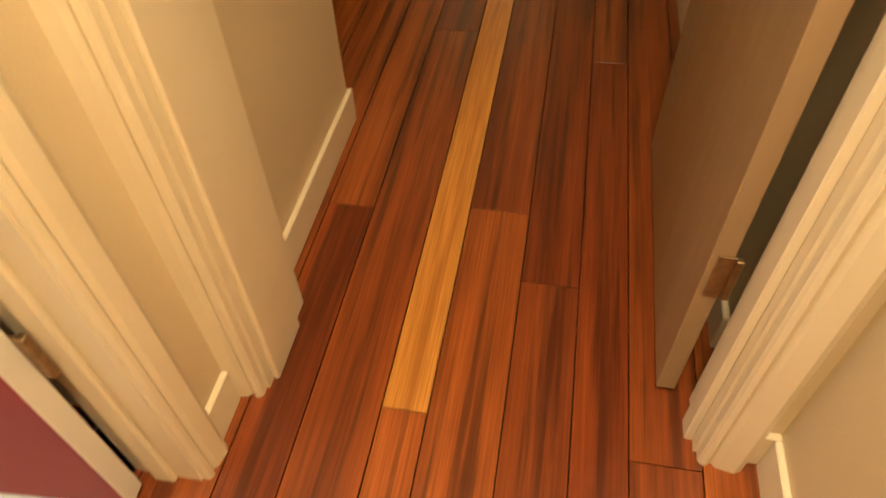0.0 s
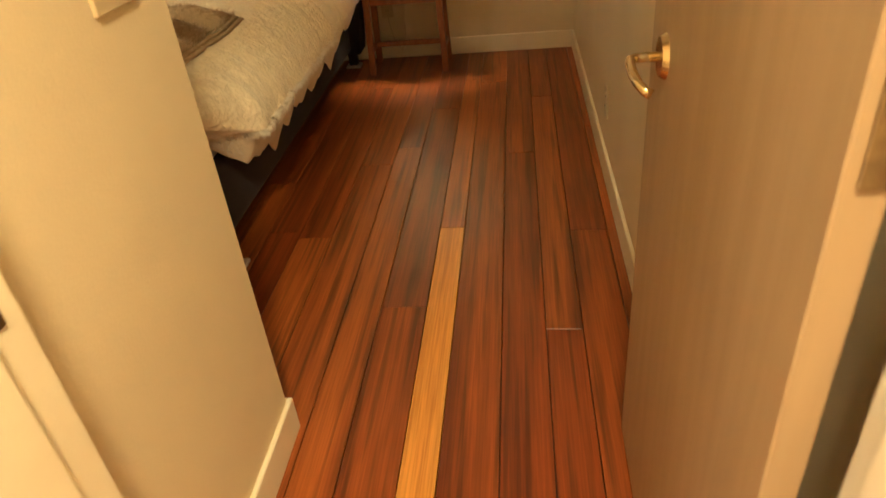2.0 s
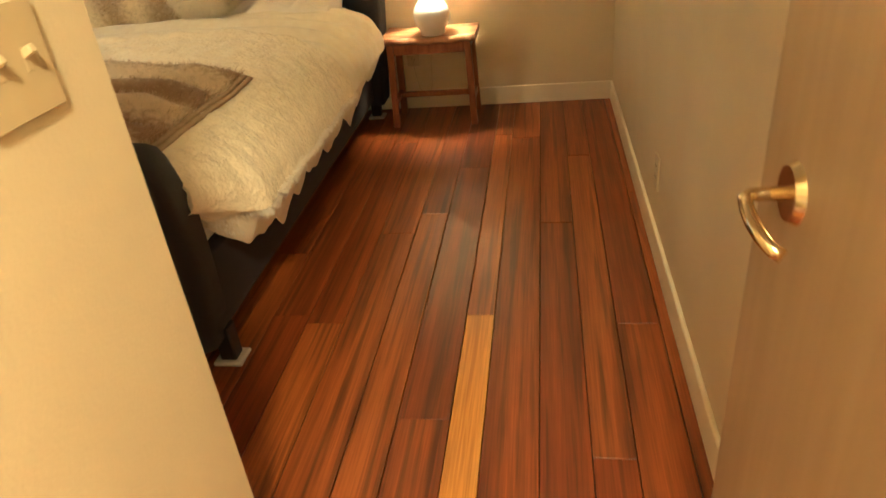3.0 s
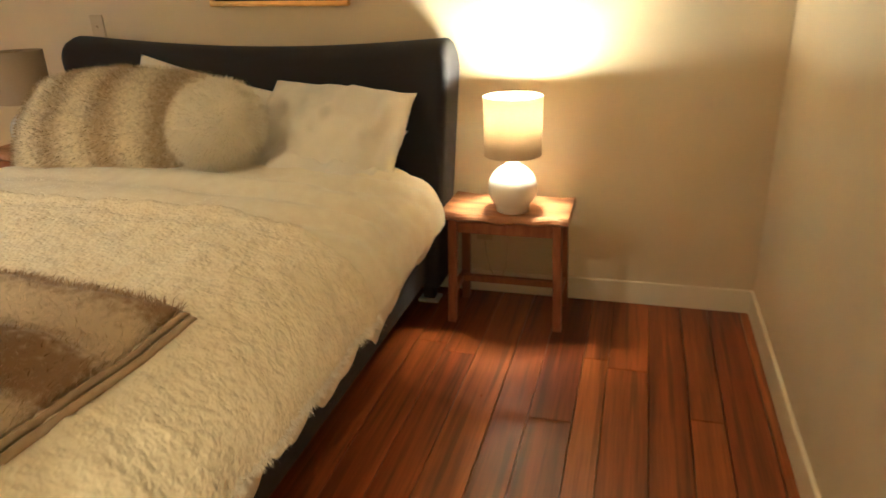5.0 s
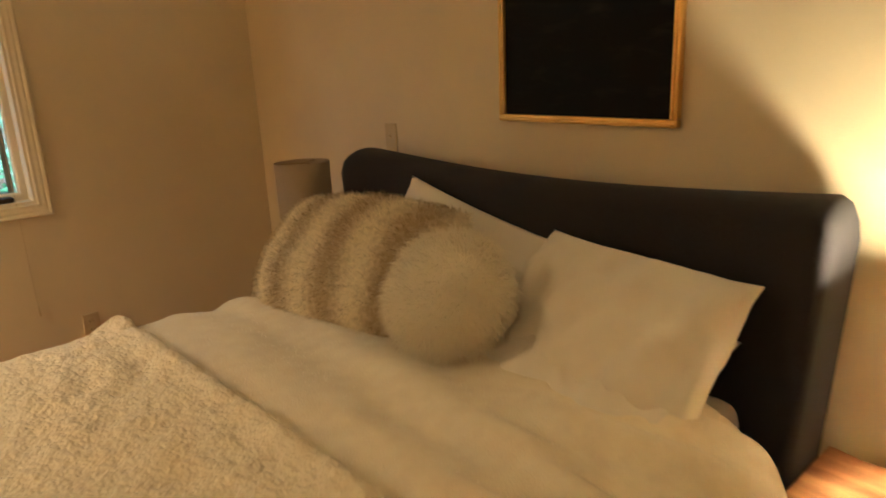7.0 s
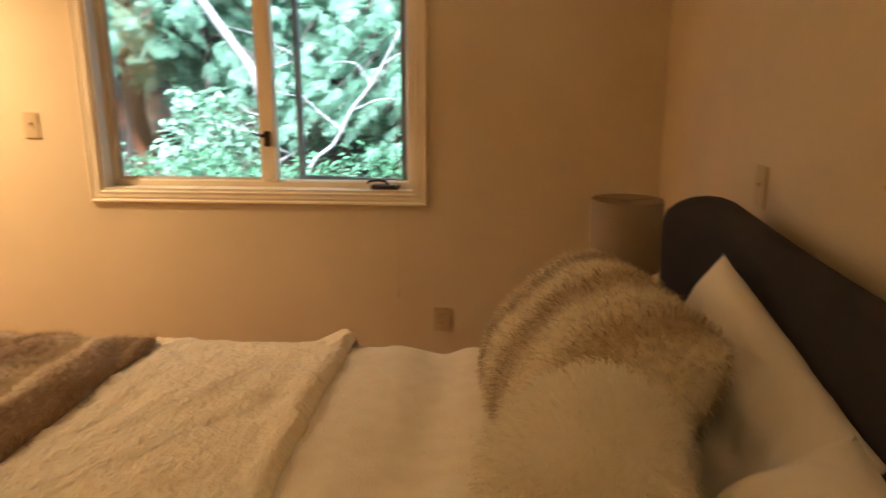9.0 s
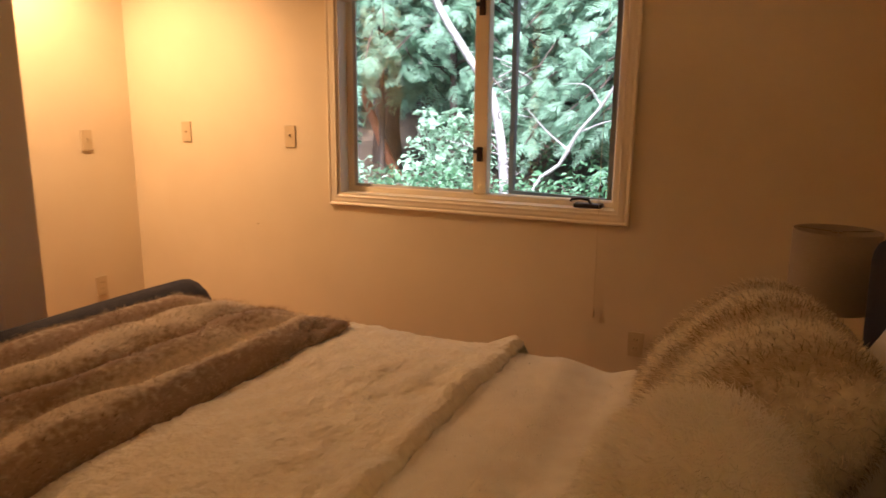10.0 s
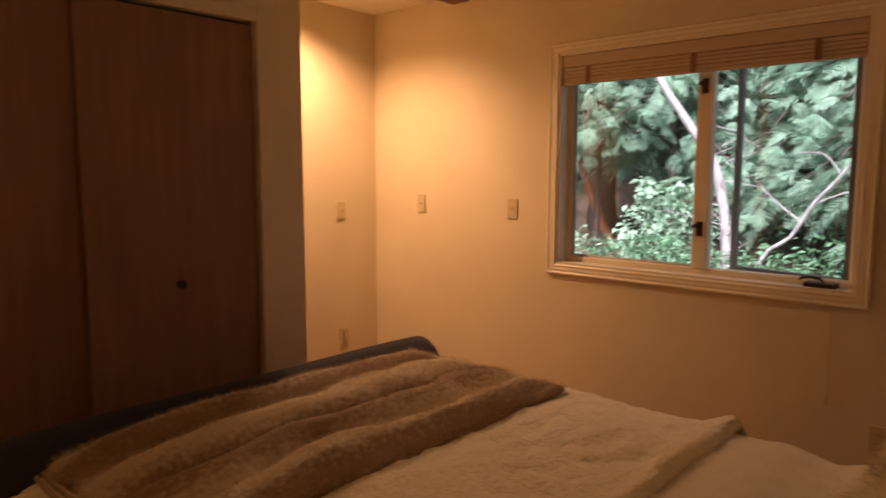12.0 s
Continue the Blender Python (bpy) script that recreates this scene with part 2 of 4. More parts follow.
skirting("baseboard_north", -4.01, 0, 0, 0, 0, -1)
skirting("baseboard_east", 0, -3.58, 0, -0.013, -1, 0)
skirting("baseboard_passage", XP, -3.60, XP, YC + 0.013, 1, 0)
skirting("baseboard_west", XW, -3.997, XW, -0.013, 1, 0)
skirting("baseboard_niche", XW + 0.013, -4.01, XC, -4.01, 0, 1)
skirting("baseboard_niche_side", XC, -3.997, XC, YC, -1, 0)
skirting("baseboard_closet", XP, YC, CX1 + 0.06, YC, 0, 1)
skirting("baseboard_closet_end", CX0 - 0.06, YC, XC - 0.013, YC, 0, 1)
skirting("baseboard_hall_west", XP, -3.975, XP, -3.835, 1, 0)
skirting("baseboard_hall_end", 0.005, -3.80, 0.06, -3.80, 0, -1)
skirting("baseboard_hall_east", 0.06, -5.8, 0.06, -3.813, -1, 0)

# ---- the floor ----
floor = tagged(new("floor"), "red-brown strand bamboo plank floor with one pale plank", "floor", "", "structure")


def plank_mesh(w, length):
    bm = bmesh.new()
    box(bm, -w / 2 + 0.0013, w / 2 - 0.0013, -length / 2 + 0.0008, length / 2 - 0.0008, -0.016, 0.0)
    top = [e for e in bm.edges if all(v.co.z > -0.001 for v in e.verts)]
    bmesh.ops.bevel(bm, geom=top, offset=0.0009, segments=1, affect="EDGES")
    me = bpy.data.meshes.new("plank")
    bm.to_mesh(me)
    bm.free()
    return me


rng = random.Random(11)
# rows of planks from the east wall: far edge in x, and the places of known end joints in y
rows = [(0.14, -0.043, [-1.2, -3.0, -4.6]), (-0.043, -0.169, [-2.092, -3.841]), (-0.169, -0.272, [-0.8, -2.618, -4.4]), (-0.272, -0.396, [-1.45, -3.47, -5.2]),
        (-0.396, -0.536, [-0.55, -3.266, -4.9]), (-0.536, -0.624, [-0.5, -2.048, -3.809, -5.3]), (-0.624, -0.764, [-0.9, -2.504, -4.2]),
        (-0.764, -0.876, [-1.35, -3.3, -4.95])]
x = -0.876
while x > -4.01:
    w = rng.choice((0.088, 0.124, 0.124, 0.138))
    ys, y = [], -rng.uniform(0.3, 1.7)
    while y > -5.7:
        ys.append(y)
        y -= rng.uniform(1.2, 1.85)
    rows.append((x, x - w, ys))
    x -= w
for a, b, joints in rows:
    end = -5.8 if a > -1.0 else -4.01
    ys = [-0.002] + [y for y in joints if y > end + 0.1] + [end]
    for y0, y1 in zip(ys, ys[1:]):
        ob = new("plank", plank_mesh(a - b, y0 - y1))
        yellow = a == -0.536 and y0 == -2.048
        ob.data.materials.append(M["plank_yellow"] if yellow else M["plank"])
        ob.location = ((a + b) / 2, (y0 + y1) / 2, 0)
        ob.parent = floor

# ---- doorways ----
CASING = [(0.0, 0.0), (0.072, 0.0), (0.072, 0.016), (0.060, 0.020), (0.030, 0.016), (0.022, 0.011), (0.012, 0.016), (0.004, 0.014), (0.0, 0.010)]


def casing_post(bm, at, z0, z1):
    """An upright strip with the casing's section; at(across, out) gives the plan point."""
    lo = [bm.verts.new((*at(a, o), z0)) for a, o in CASING]
    hi = [bm.verts.new((*at(a, o), z1)) for a, o in CASING]
    k = len(CASING)
    for i in range(k):
        bm.faces.new((lo[i], lo[(i + 1) % k], hi[(i + 1) % k], hi[i]))
    bm.faces.new(lo[::-1])
    bm.faces.new(hi)


door_frame = tagged(new("door_frame"), "cream painted wooden frame of the bedroom doorway", "door frame", "", "structure")
for name, xa, xb, xs in (("jamb", DL - 0.02, DL, (DL, DL + 0.012)), ("jamb", DR, DR + 0.02, (DR - 0.016, DR))):
    part(name, boxes((xa, xb, -3.805, -3.70 if xa > -0.5 else -3.598, 0, 2.06)), M["trim"], door_frame)
    part("door_stop", boxes((*xs, -3.785, -3.745 if xa > -0.5 else -3.655, 0, 2.045, 0.003, 1)), M["trim"], door_frame)
part("head_jamb", boxes((DL, DR, -3.805, -3.598, 2.045, 2.06)), M["trim"], door_frame)
for sx, x0 in ((-1, DL - 0.006), (1, DR + 0.006)):
    bm = bmesh.new()
    casing_post(bm, lambda a, o: (x0 + sx * a, -3.806 - o * 1.5), 0.0, 2.12)
    part("casing", bm, M["trim"], door_frame)
part("head_casing", boxes((DL - 0.07, DR + 0.07, -3.822, -3.802, 2.06, 2.125, 0.004, 1)), M["trim"], door_frame)
part("strike_plate", boxes((DL, DL + 0.0025, -3.648, -3.622, 0.86, 0.945, 0.001, 1)), M["old_brass"], door_frame, "tarnished brass strike plate")

side_frame = tagged(new("side_door_frame"), "cream painted frame of the hall side doorway", "door frame", "", "structure")
part("jamb", boxes((-1.025, XP + 0.004, -4.0, -3.98, 0, 2.05)), M["trim"], side_frame)
part("jamb", boxes((-1.025, XP + 0.004, -4.80, -4.78, 0, 2.05)), M["trim"], side_frame)
part("door_stop", boxes((-0.985, -0.945, -4.012, -4.0, 0, 2.05, 0.003, 1)), M["trim"], side_frame)
for y0, sy in ((-3.976, 1), (-4.804, -1)):
    bm = bmesh.new()
    casing_post(bm, lambda a, o: (XP + o * 1.4, y0 + sy * a * 0.9 - sy * 0.02), 0.0, 2.12)
    part("casing", bm, M["trim"], side_frame)
M["tile"] = mat("white_tile", (0.72, 0.74, 0.76), 0.25, (0.76, 0.78, 0.80), 4)
side_floor = tagged(new("side_room_floor"), "glossy white ceramic floor tiles", "floor", "", "structure")
for i in range(5):
    for j in range(7):
        bm = bmesh.new()
        box(bm, -1.025 - 0.302 * (i + 1) + 0.002, -1.025 - 0.302 * i, -3.905 - 0.27 * (j + 1) + 0.002, -3.905 - 0.27 * j, -0.015, 0.0, 0.0015, 1)
        part("tile", bm, M["tile"], side_floor)

red_door = thing("red_door", pose(-0.985, -4.025, 0, 0, 0, 4), "dark red painted door standing open in the hall", "door")
part("leaf", boxes((-0.78, -0.016, -0.04, 0.0, 0.012, 2.03, 0.003, 1)), M["red"], red_door)
part("edge_strip", boxes((-0.0155, -0.012, -0.04, 0.0, 0.012, 2.03, 0.001, 1)), M["ceramic"], red_door, "white painted hinge edge")
for z in (0.42, 1.1, 1.82):
    part("hinge", boxes((-0.05, 0.002, 0.0, 0.004, z - 0.045, z + 0.045, 0.001, 1), (-0.006, 0.008, -0.004, 0.01, z - 0.045, z + 0.045, 0.003, 2)), M["old_brass"], red_door, "tarnished brass hinge")

door = thing("bedroom_door", pose(-0.087, -3.692, 0, 0, 0, -0.6), "flat pale wood veneer door standing wide open", "door")
part("leaf", boxes((-0.034, 0.0, 0.0, 0.705, 0.012, 2.035, 0.002, 1)), M["door"], door)
for z in (0.35, 1.065, 1.83):
    part("hinge", boxes((-0.024, 0.008, -0.004, 0.0, z - 0.045, z + 0.045, 0.001, 1), (0.0, 0.012, -0.012, 0.0, z - 0.045, z + 0.045, 0.003, 2)), M["old_brass"], door, "tarnished brass hinge with screws")
bm = bmesh.new()
cyl(bm, pose((-0.043 + -0.034) / 2, 0.592, 0.921, 0, -90, 0), 0.034, 0.029, 0.009, 32)
rose = part("rose", bm, M["brass"], door, "polished brass rose")
bm = tube([(-0.036, 0.592, 0.921), (-0.07, 0.592, 0.921), (-0.078, 0.591, 0.921), (-0.085, 0.583, 0.921), (-0.087, 0.565, 0.918), (-0.086, 0.545, 0.913), (-0.081, 0.526, 0.906), (-0.073, 0.514, 0.899), (-0.065, 0.509, 0.895)], 0.0075, 12)
part("lever", bm, M["brass"], door, "polished curved brass lever", True)
bm = bmesh.new()
cyl(bm, pose((0.0 + 0.009) / 2, 0.592, 0.921, 0, 90, 0), 0.034, 0.029, 0.009, 32)
part("rose", bm, M["brass"], door, "polished brass rose")

# ---- closet ----
closet = thing("closet_doors", pose(0, 0, 0), "pair of flat brown closet sliding doors, closed", "closet door")
for i, (xa, xb, y) in enumerate(((CX0 + 0.004, -1.72, YC - 0.055), (-1.745, CX1 - 0.004, YC - 0.095))):
    d = part("sliding_panel", boxes((xa, xb, y, y + 0.035, 0.012, CZ - 0.012, 0.003, 1)), M["closet"], closet)
    kx = -2.065 if i == 0 else -1.36
    bm = lathe([(0.0, 0.0), (0.016, 0.0), (0.016, 0.004), (0.008, 0.008), (0.008, 0.014), (0.017, 0.02), (0.015, 0.027), (0.0, 0.029)], 20)
    bmesh.ops.transform(bm, matrix=pose(kx, y + 0.035, 1.012, -90, 0, 0), verts=bm.verts)
    part("knob", bm, M["bronze"], d, "small dark metal knob", True)
bm = bmesh.new()
box(bm, CX0 - 0.055, CX0, YC, YC + 0.012, 0, CZ + 0.05, 0.003, 1)
box(bm, CX1, CX1 + 0.055, YC, YC + 0.012, 0, CZ + 0.05, 0.003, 1)
box(bm, CX0, CX1, YC, YC + 0.012, CZ, CZ + 0.05, 0.003, 1)
structure("closet_trim", bm, M["wall"], "cream painted trim round the closet opening", "trim")


# ---- nightstands ----
def nightstand(m, w, d, h, label):
    ns = thing("nightstand", m, label, "nightstand", "nightstands beside the bed")
    r = random.Random(4)
    n = 26
    front = [0.006 * math.sin(i * 0.9) + r.uniform(-0.004, 0.004) for i in range(n + 1)]
    back = [0.006 * math.sin(i * 0.7 + 1) + r.uniform(-0.004, 0.004) for i in range(n + 1)]
    bm = bmesh.new()
    cols = []
    for i in range(n + 1):
        x = -w / 2 + w * i / n
        sag = 0.006 * (2 * i / n - 1) ** 2
        ring = [(-d / 2 + front[i], 0.0), (-d / 2 + front[i] + 0.008, 0.009), (d / 2 + back[i] - 0.008, 0.009), (d / 2 + back[i], 0.0), (d / 2 + back[i] - 0.004, -0.024), (-d / 2 + front[i] + 0.012, -0.024), (-d / 2 + front[i] - 0.003, -0.012)]
        cols.append([bm.verts.new((x, y, h - 0.009 + z + sag)) for y, z in ring])
    for a, b in zip(cols, cols[1:]):
        for i in range(7):
            bm.faces.new((a[i], a[(i + 1) % 7], b[(i + 1) % 7], b[i]))
    bm.faces.new(cols[0][::-1])
    bm.faces.new(cols[-1])
    part("tabletop", bm, M["wood"], ns, "live-edge wooden slab top")
    lx, ly, t = w / 2 - 0.045, d / 2 - 0.04, 0.017
    for sx in (-1, 1):
        for sy in (-1, 1):
            bm = bmesh.new()
            box(bm, sx * lx - t, sx * lx + t, sy * ly - t, sy * ly + t, 0.0, h - 0.03, 0.004, 2)
            for v in bm.verts:
                k = 1 - v.co.z / h
                v.co.x += sx * 0.012 * k
                v.co.y += sy * 0.012 * k
            part("leg", bm, M["wood_leg"], ns)
    for sy in (-1, 1):
        part("apron", boxes((-lx + t, lx - t, sy * ly - 0.009, sy * ly + 0.009, h - 0.085, h - 0.032, 0.002, 1)), M["wood_leg"], ns)
    for sx in (-1, 1):
        part("apron", boxes((sx * lx - 0.009, sx * lx + 0.009, -ly + t, ly - t, h - 0.085, h - 0.032, 0.002, 1)), M["wood_leg"], ns)
        part("stretcher", boxes((sx * lx - 0.012 + sx * 0.008, sx * lx + 0.012 + sx * 0.008, -ly + t, ly - t, 0.115, 0.145, 0.003, 1)), M["wood_leg"], ns)
    part("stretcher", boxes((-lx, lx, 0.02, 0.046, 0.118, 0.146, 0.003, 1)), M["wood_leg"], ns)
    return ns


nightstand(pose(-0.955, -0.20, 0), 0.49, 0.285, 0.468, "small wooden nightstand with live-edge slab top")
nightstand(pose(-3.13, -0.235, 0), 0.42, 0.34, 0.648, "taller dark wooden nightstand in the far corner")


# ---- table lamps ----
def shade_mat():
    m = bpy.data.materials.new("linen_shade")
    m.use_nodes = True
    n, l = m.node_tree.nodes, m.node_tree.links
    p, out = n["Principled BSDF"], n["Material Output"]
    co, t, r = n.new("ShaderNodeTexCoord"), n.new("ShaderNodeTexNoise"), n.new("ShaderNodeValToRGB")
    mp = n.new("ShaderNodeMapping")
    mp.inputs["Scale"].default_value = (1, 1, 7)
    l.new(co.outputs["Object"], mp.inputs["Vector"])
    l.new(mp.outputs["Vector"], t.inputs["Vector"])
    t.inputs["Scale"].default_value = 90
    r.color_ramp.elements[0].color, r.color_ramp.elements[1].color = (0.42, 0.33, 0.22, 1), (0.52, 0.42, 0.29, 1)
    l.new(t.outputs["Fac"], r.inputs["Fac"])
    l.new(r.outputs["Color"], p.inputs["Base Color"])
    p.inputs["Roughness"].default_value = 0.9
    tr, mx = n.new("ShaderNodeBsdfTranslucent"), n.new("ShaderNodeMixShader")
    l.new(r.outputs["Color"], tr.inputs["Color"])
    mx.inputs[0].default_value = 0.35
    l.new(p.outputs[0], mx.inputs[1])
    l.new(tr.outputs[0], mx.inputs[2])
    l.new(mx.outputs[0], out.inputs["Surface"])
    return m


M["shade"] = shade_mat()


def glow(name, color, strength):
    m = bpy.data.materials.new(name)
    m.use_nodes = True
    p = m.node_tree.nodes["Principled BSDF"]
    p.inputs["Emission Color"].default_value, p.inputs["Emission Strength"].default_value = (*color, 1), strength
    p.inputs["Base Color"].default_value = (0.8, 0.8, 0.8, 1)
    return m


def table_lamp(m, lit, label):
    tl = thing("table_lamp", m, label, "table lamp", "table lamps")
    ball = [(0.0, 0.002), (0.050, 0.0), (0.062, 0.006)]
    for i in range(1, 15):
        a = -math.pi / 2 + 0.62 + (math.pi - 0.95) * i / 14
        ball.append((0.092 * math.cos(a), 0.094 + 0.092 * math.sin(a)))
    ball += [(0.026, 0.188), (0.025, 0.205), (0.023, 0.207), (0.0, 0.207)]
    part("base", lathe(ball, 48), M["ceramic"], tl, "round glazed white ceramic base", True)
    part("socket", lathe([(0.0, 0.207), (0.016, 0.207), (0.016, 0.218), (0.013, 0.224), (0.0, 0.224)], 20), M["old_brass"], tl, "brass bulb socket", True)
    b0, b1, h0, h1 = 0.106, 0.108, 0.220, 0.436
    bm = lathe([(b0, h0), (b1, h1), (b1 - 0.002, h1), (b0 - 0.002, h0), (b0, h0)], 56)
    part("shade", bm, M["shade"], tl, "beige linen drum shade", True)
    ring = bmesh.new()
    for i in range(3):
        a = i * 2 * math.pi / 3 + 0.4
        box(ring, 0.012, b1 - 0.002, -0.0012, 0.0012, h1 - 0.006, h1 - 0.0035)
        bmesh.ops.rotate(ring, verts=ring.verts, cent=(0, 0, 0), matrix=Matrix.Rotation(2 * math.pi / 3, 3, "Z"))
    cyl(ring, pose(0, 0, h1 - 0.005), 0.013, 0.013, 0.004, 16)
    part("spider", ring, M["old_brass"], tl, "thin wire shade holder")
    part("stem", lathe([(0.0, 0.224), (0.013, 0.224), (0.013, 0.345), (0.016, 0.352), (0.016, 0.366), (0.0, 0.367)], 20), M["old_brass"], tl, "brass lamp stem", True)
    bulb = [(0.0, 0.3675), (0.013, 0.3675)] + [(0.027 * math.cos(a), 0.391 + 0.027 * math.sin(a)) for a in (-0.75, -0.35, -0.05, 0.25, 0.55, 0.85, 1.15, 1.4)] + [(0.0, 0.418)]
    part("bulb", lathe(bulb, 20), glow("lit_bulb", (1.0, 0.70, 0.38), 12.0) if lit else M["ceramic"], tl, "glowing bulb" if lit else "unlit white bulb", True)
    return tl


table_lamp(pose(-0.93, -0.262, 0.468), True, "lit lamp with white ball base and linen shade")
table_lamp(pose(-3.065, -0.325, 0.648), False, "unlit lamp with white ball base and linen shade")

# ---- picture, plates ----
pic = thing("picture", pose(-1.96, -0.003, 1.222, 0, 1.2, 0), "dark night painting in a thin gold frame", "picture")
W, H = 0.636, 0.84
for x0, x1, z0, z1 in ((-W / 2, W / 2, 0.0, 0.022), (-W / 2, W / 2, H - 0.022, H), (-W / 2, -W / 2 + 0.022, 0.022, H - 0.022), (W / 2 - 0.022, W / 2, 0.022, H - 0.022)):
    bm = boxes((x0, x1, -0.026, 0, z0, z1, 0.003, 1))
    if x1 - x0 > z1 - z0:
        box(bm, x0 + 0.004, x1 - 0.004, -0.031, -0.024, z0 + 0.006, z0 + 0.013, 0.002, 1)
    else:
        box(bm, x0 + 0.006, x0 + 0.013, -0.031, -0.024, z0, z1, 0.002, 1)
    part("frame", bm, M["gold"], pic, "narrow gilt moulding")
bm = bmesh.new()
box(bm, -W / 2 + 0.02, W / 2 - 0.02, -0.012, -0.002, 0.02, H - 0.02)
M["canvas"] = mat("dark_canvas", (0.003, 0.003, 0.004), 0.55, (0.022, 0.018, 0.016), 9, (1, 1, 3), 0.2, 200, spread=(0.55, 0.8))
M["canvas"].node_tree.nodes["Principled BSDF"].inputs["Specular IOR Level"].default_value = 0.12
part("canvas", bm, M["canvas"], pic, "nearly black painted canvas")


def plate(m, kind, gangs=1, label="ivory plastic switch plate on the wall"):
    """A wall plate facing local -y, its middle at the pose."""
    w, h = 0.07 + 0.046 * (gangs - 1), 0.116
    ob = thing("outlet" if kind == "outlet" else "light_switch", m, label, "outlet" if kind == "outlet" else "switch", "wall plates")
    part("cover", boxes((-w / 2, w / 2, -0.0075, 0, -h / 2, h / 2, 0.002, 1)), M["plate"], ob)
    for g in range(gangs):
        x = (g - (gangs - 1) / 2) * 0.046
        if kind == "outlet":
            for z in (-0.02, 0.02):
                part("socket_face", boxes((x - 0.016, x + 0.016, -0.008, -0.005, z - 0.014, z + 0.014, 0.004, 2)), M["plate"], ob)
                part("slot", boxes((x - 0.008, x - 0.006, -0.0086, -0.0078, z - 0.002, z + 0.007), (x + 0.006, x + 0.008, -0.0086, -0.0078, z - 0.002, z + 0.007)), M["black_leg"], ob)
        elif kind == "jack":
            bm = cyl(bmesh.new(), pose(x, -0.009, 0, 90, 0, 0), 0.006, 0.006, 0.008, 12)
            part("jack", bm, M["old_brass"], ob)
        else:
            bm = bmesh.new()
            box(bm, x - 0.006, x + 0.006, -0.008, -0.005, -0.013, 0.013, 0.001, 1)
            part("collar", bm, M["plate"], ob)
            bm = bmesh.new()
            box(bm, x - 0.0045, x + 0.0045, -0.020, -0.006, 0.0, 0.009, 0.001, 1)
            bmesh.ops.rotate(bm, verts=bm.verts, cent=(x, -0.006, 0.004), matrix=Matrix.Rotation(radians(-28), 3, "X"))
            part("toggle", bm, M["plate"], ob)
        for z in (-0.03, 0.03) if kind != "outlet" else (0.0,):
            bm = cyl(bmesh.new(), pose(x, -0.0062, z, 90, 0, 0), 0.003, 0.003, 0.0016, 10)
            part("screw", bm, M["old_brass"], ob)
    return ob


plate(pose(XW, -2.83, 1.24, 0, 0, 90), "switch")
plate(pose(XW, -3.566, 1.25, 0, 0, 90), "jack")
plate(pose(-3.69, -4.01, 1.20, 0, 0, 180), "switch")
plate(pose(-3.70, -4.01, 0.343, 0, 0, 180), "outlet", 1, "ivory plastic outlet low on the wall")
plate(pose(XW, -0.955, 0.354, 0, 0, 90), "outlet", 1, "ivory plastic outlet low on the wall")
plate(pose(0, -1.623, 0.278, 0, 0, -90), "outlet", 1, "ivory plastic outlet low on the wall")
plate(pose(-2.895, 0, 1.15, 0, 0, 0), "switch")
plate(pose(-1.10, 0, 0.30, 0, 0, 0), "outlet", 1, "ivory plastic outlet behind the nightstand")
plate(pose(XP, -3.145, 1.112, 0, 0, 90), "switch", 2, "ivory double light switch plate by the door")
plug = thing("lamp_cord", pose(-1.10, -0.008, 0.32), "thin pale lamp cord plugged in the wall", "cord")
part("plug", boxes((-0.012, 0.012, -0.03, -0.001, -0.012, 0.012, 0.004, 2)), M["plate"], plug)
part("wire", tube([(0, -0.02, -0.01), (0.01, -0.03, -0.10), (0.03, -0.03, -0.2), (0.07, -0.03, -0.27), (0.10, -0.03, -0.18), (0.11, -0.02, 0.0), (0.12, -0.06, 0.11)], 0.0025, 6), M["plate"], plug, "", True)

nail = thing("wall_hook", pose(XW, -3.069, 0.745), "tiny pale metal screw in the painted wall", "screw")
part("shank", tube([(-0.002, 0, 0), (0.012, 0, 0), (0.016, 0, 0.002)], 0.0022, 8), M["plate"], nail)
part("head", cyl(bmesh.new(), pose(0.016, 0, 0.002, 0, 90, 0), 0.0055, 0.0045, 0.003, 14), M["plate"], nail)

# ---- window ----
win = tagged(new("window_1"), "two-pane casement window with cream trim, one sash ajar", "window", "", "structure")
TR = [(0.0, 0.0), (0.053, 0.0), (0.055, 0.014), (0.050, 0.019), (0.043, 0.018), (0.038, 0.014), (0.028, 0.016), (0.016, 0.014), (0.005, 0.016), (0.0, 0.012)]


def ring_frame(y0, y1, z0, z1, section, x0):
    """A mitred moulding round an opening; section is (outwards, off the wall)."""
    bm = bmesh.new()
    corners = ((y0, z0, -1, -1), (y1, z0, 1, -1), (y1, z1, 1, 1), (y0, z1, -1, 1))
    rings = [[bm.verts.new((x0 + o, y + sy * a, z + sz * a)) for a, o in section] for y, z, sy, sz in corners]
    k = len(section)
    for i in range(4):
        p, q = rings[i], rings[(i + 1) % 4]
        for j in range(k):
            bm.faces.new((p[j], p[(j + 1) % k], q[(j + 1) % k], q[j]))
    return bm


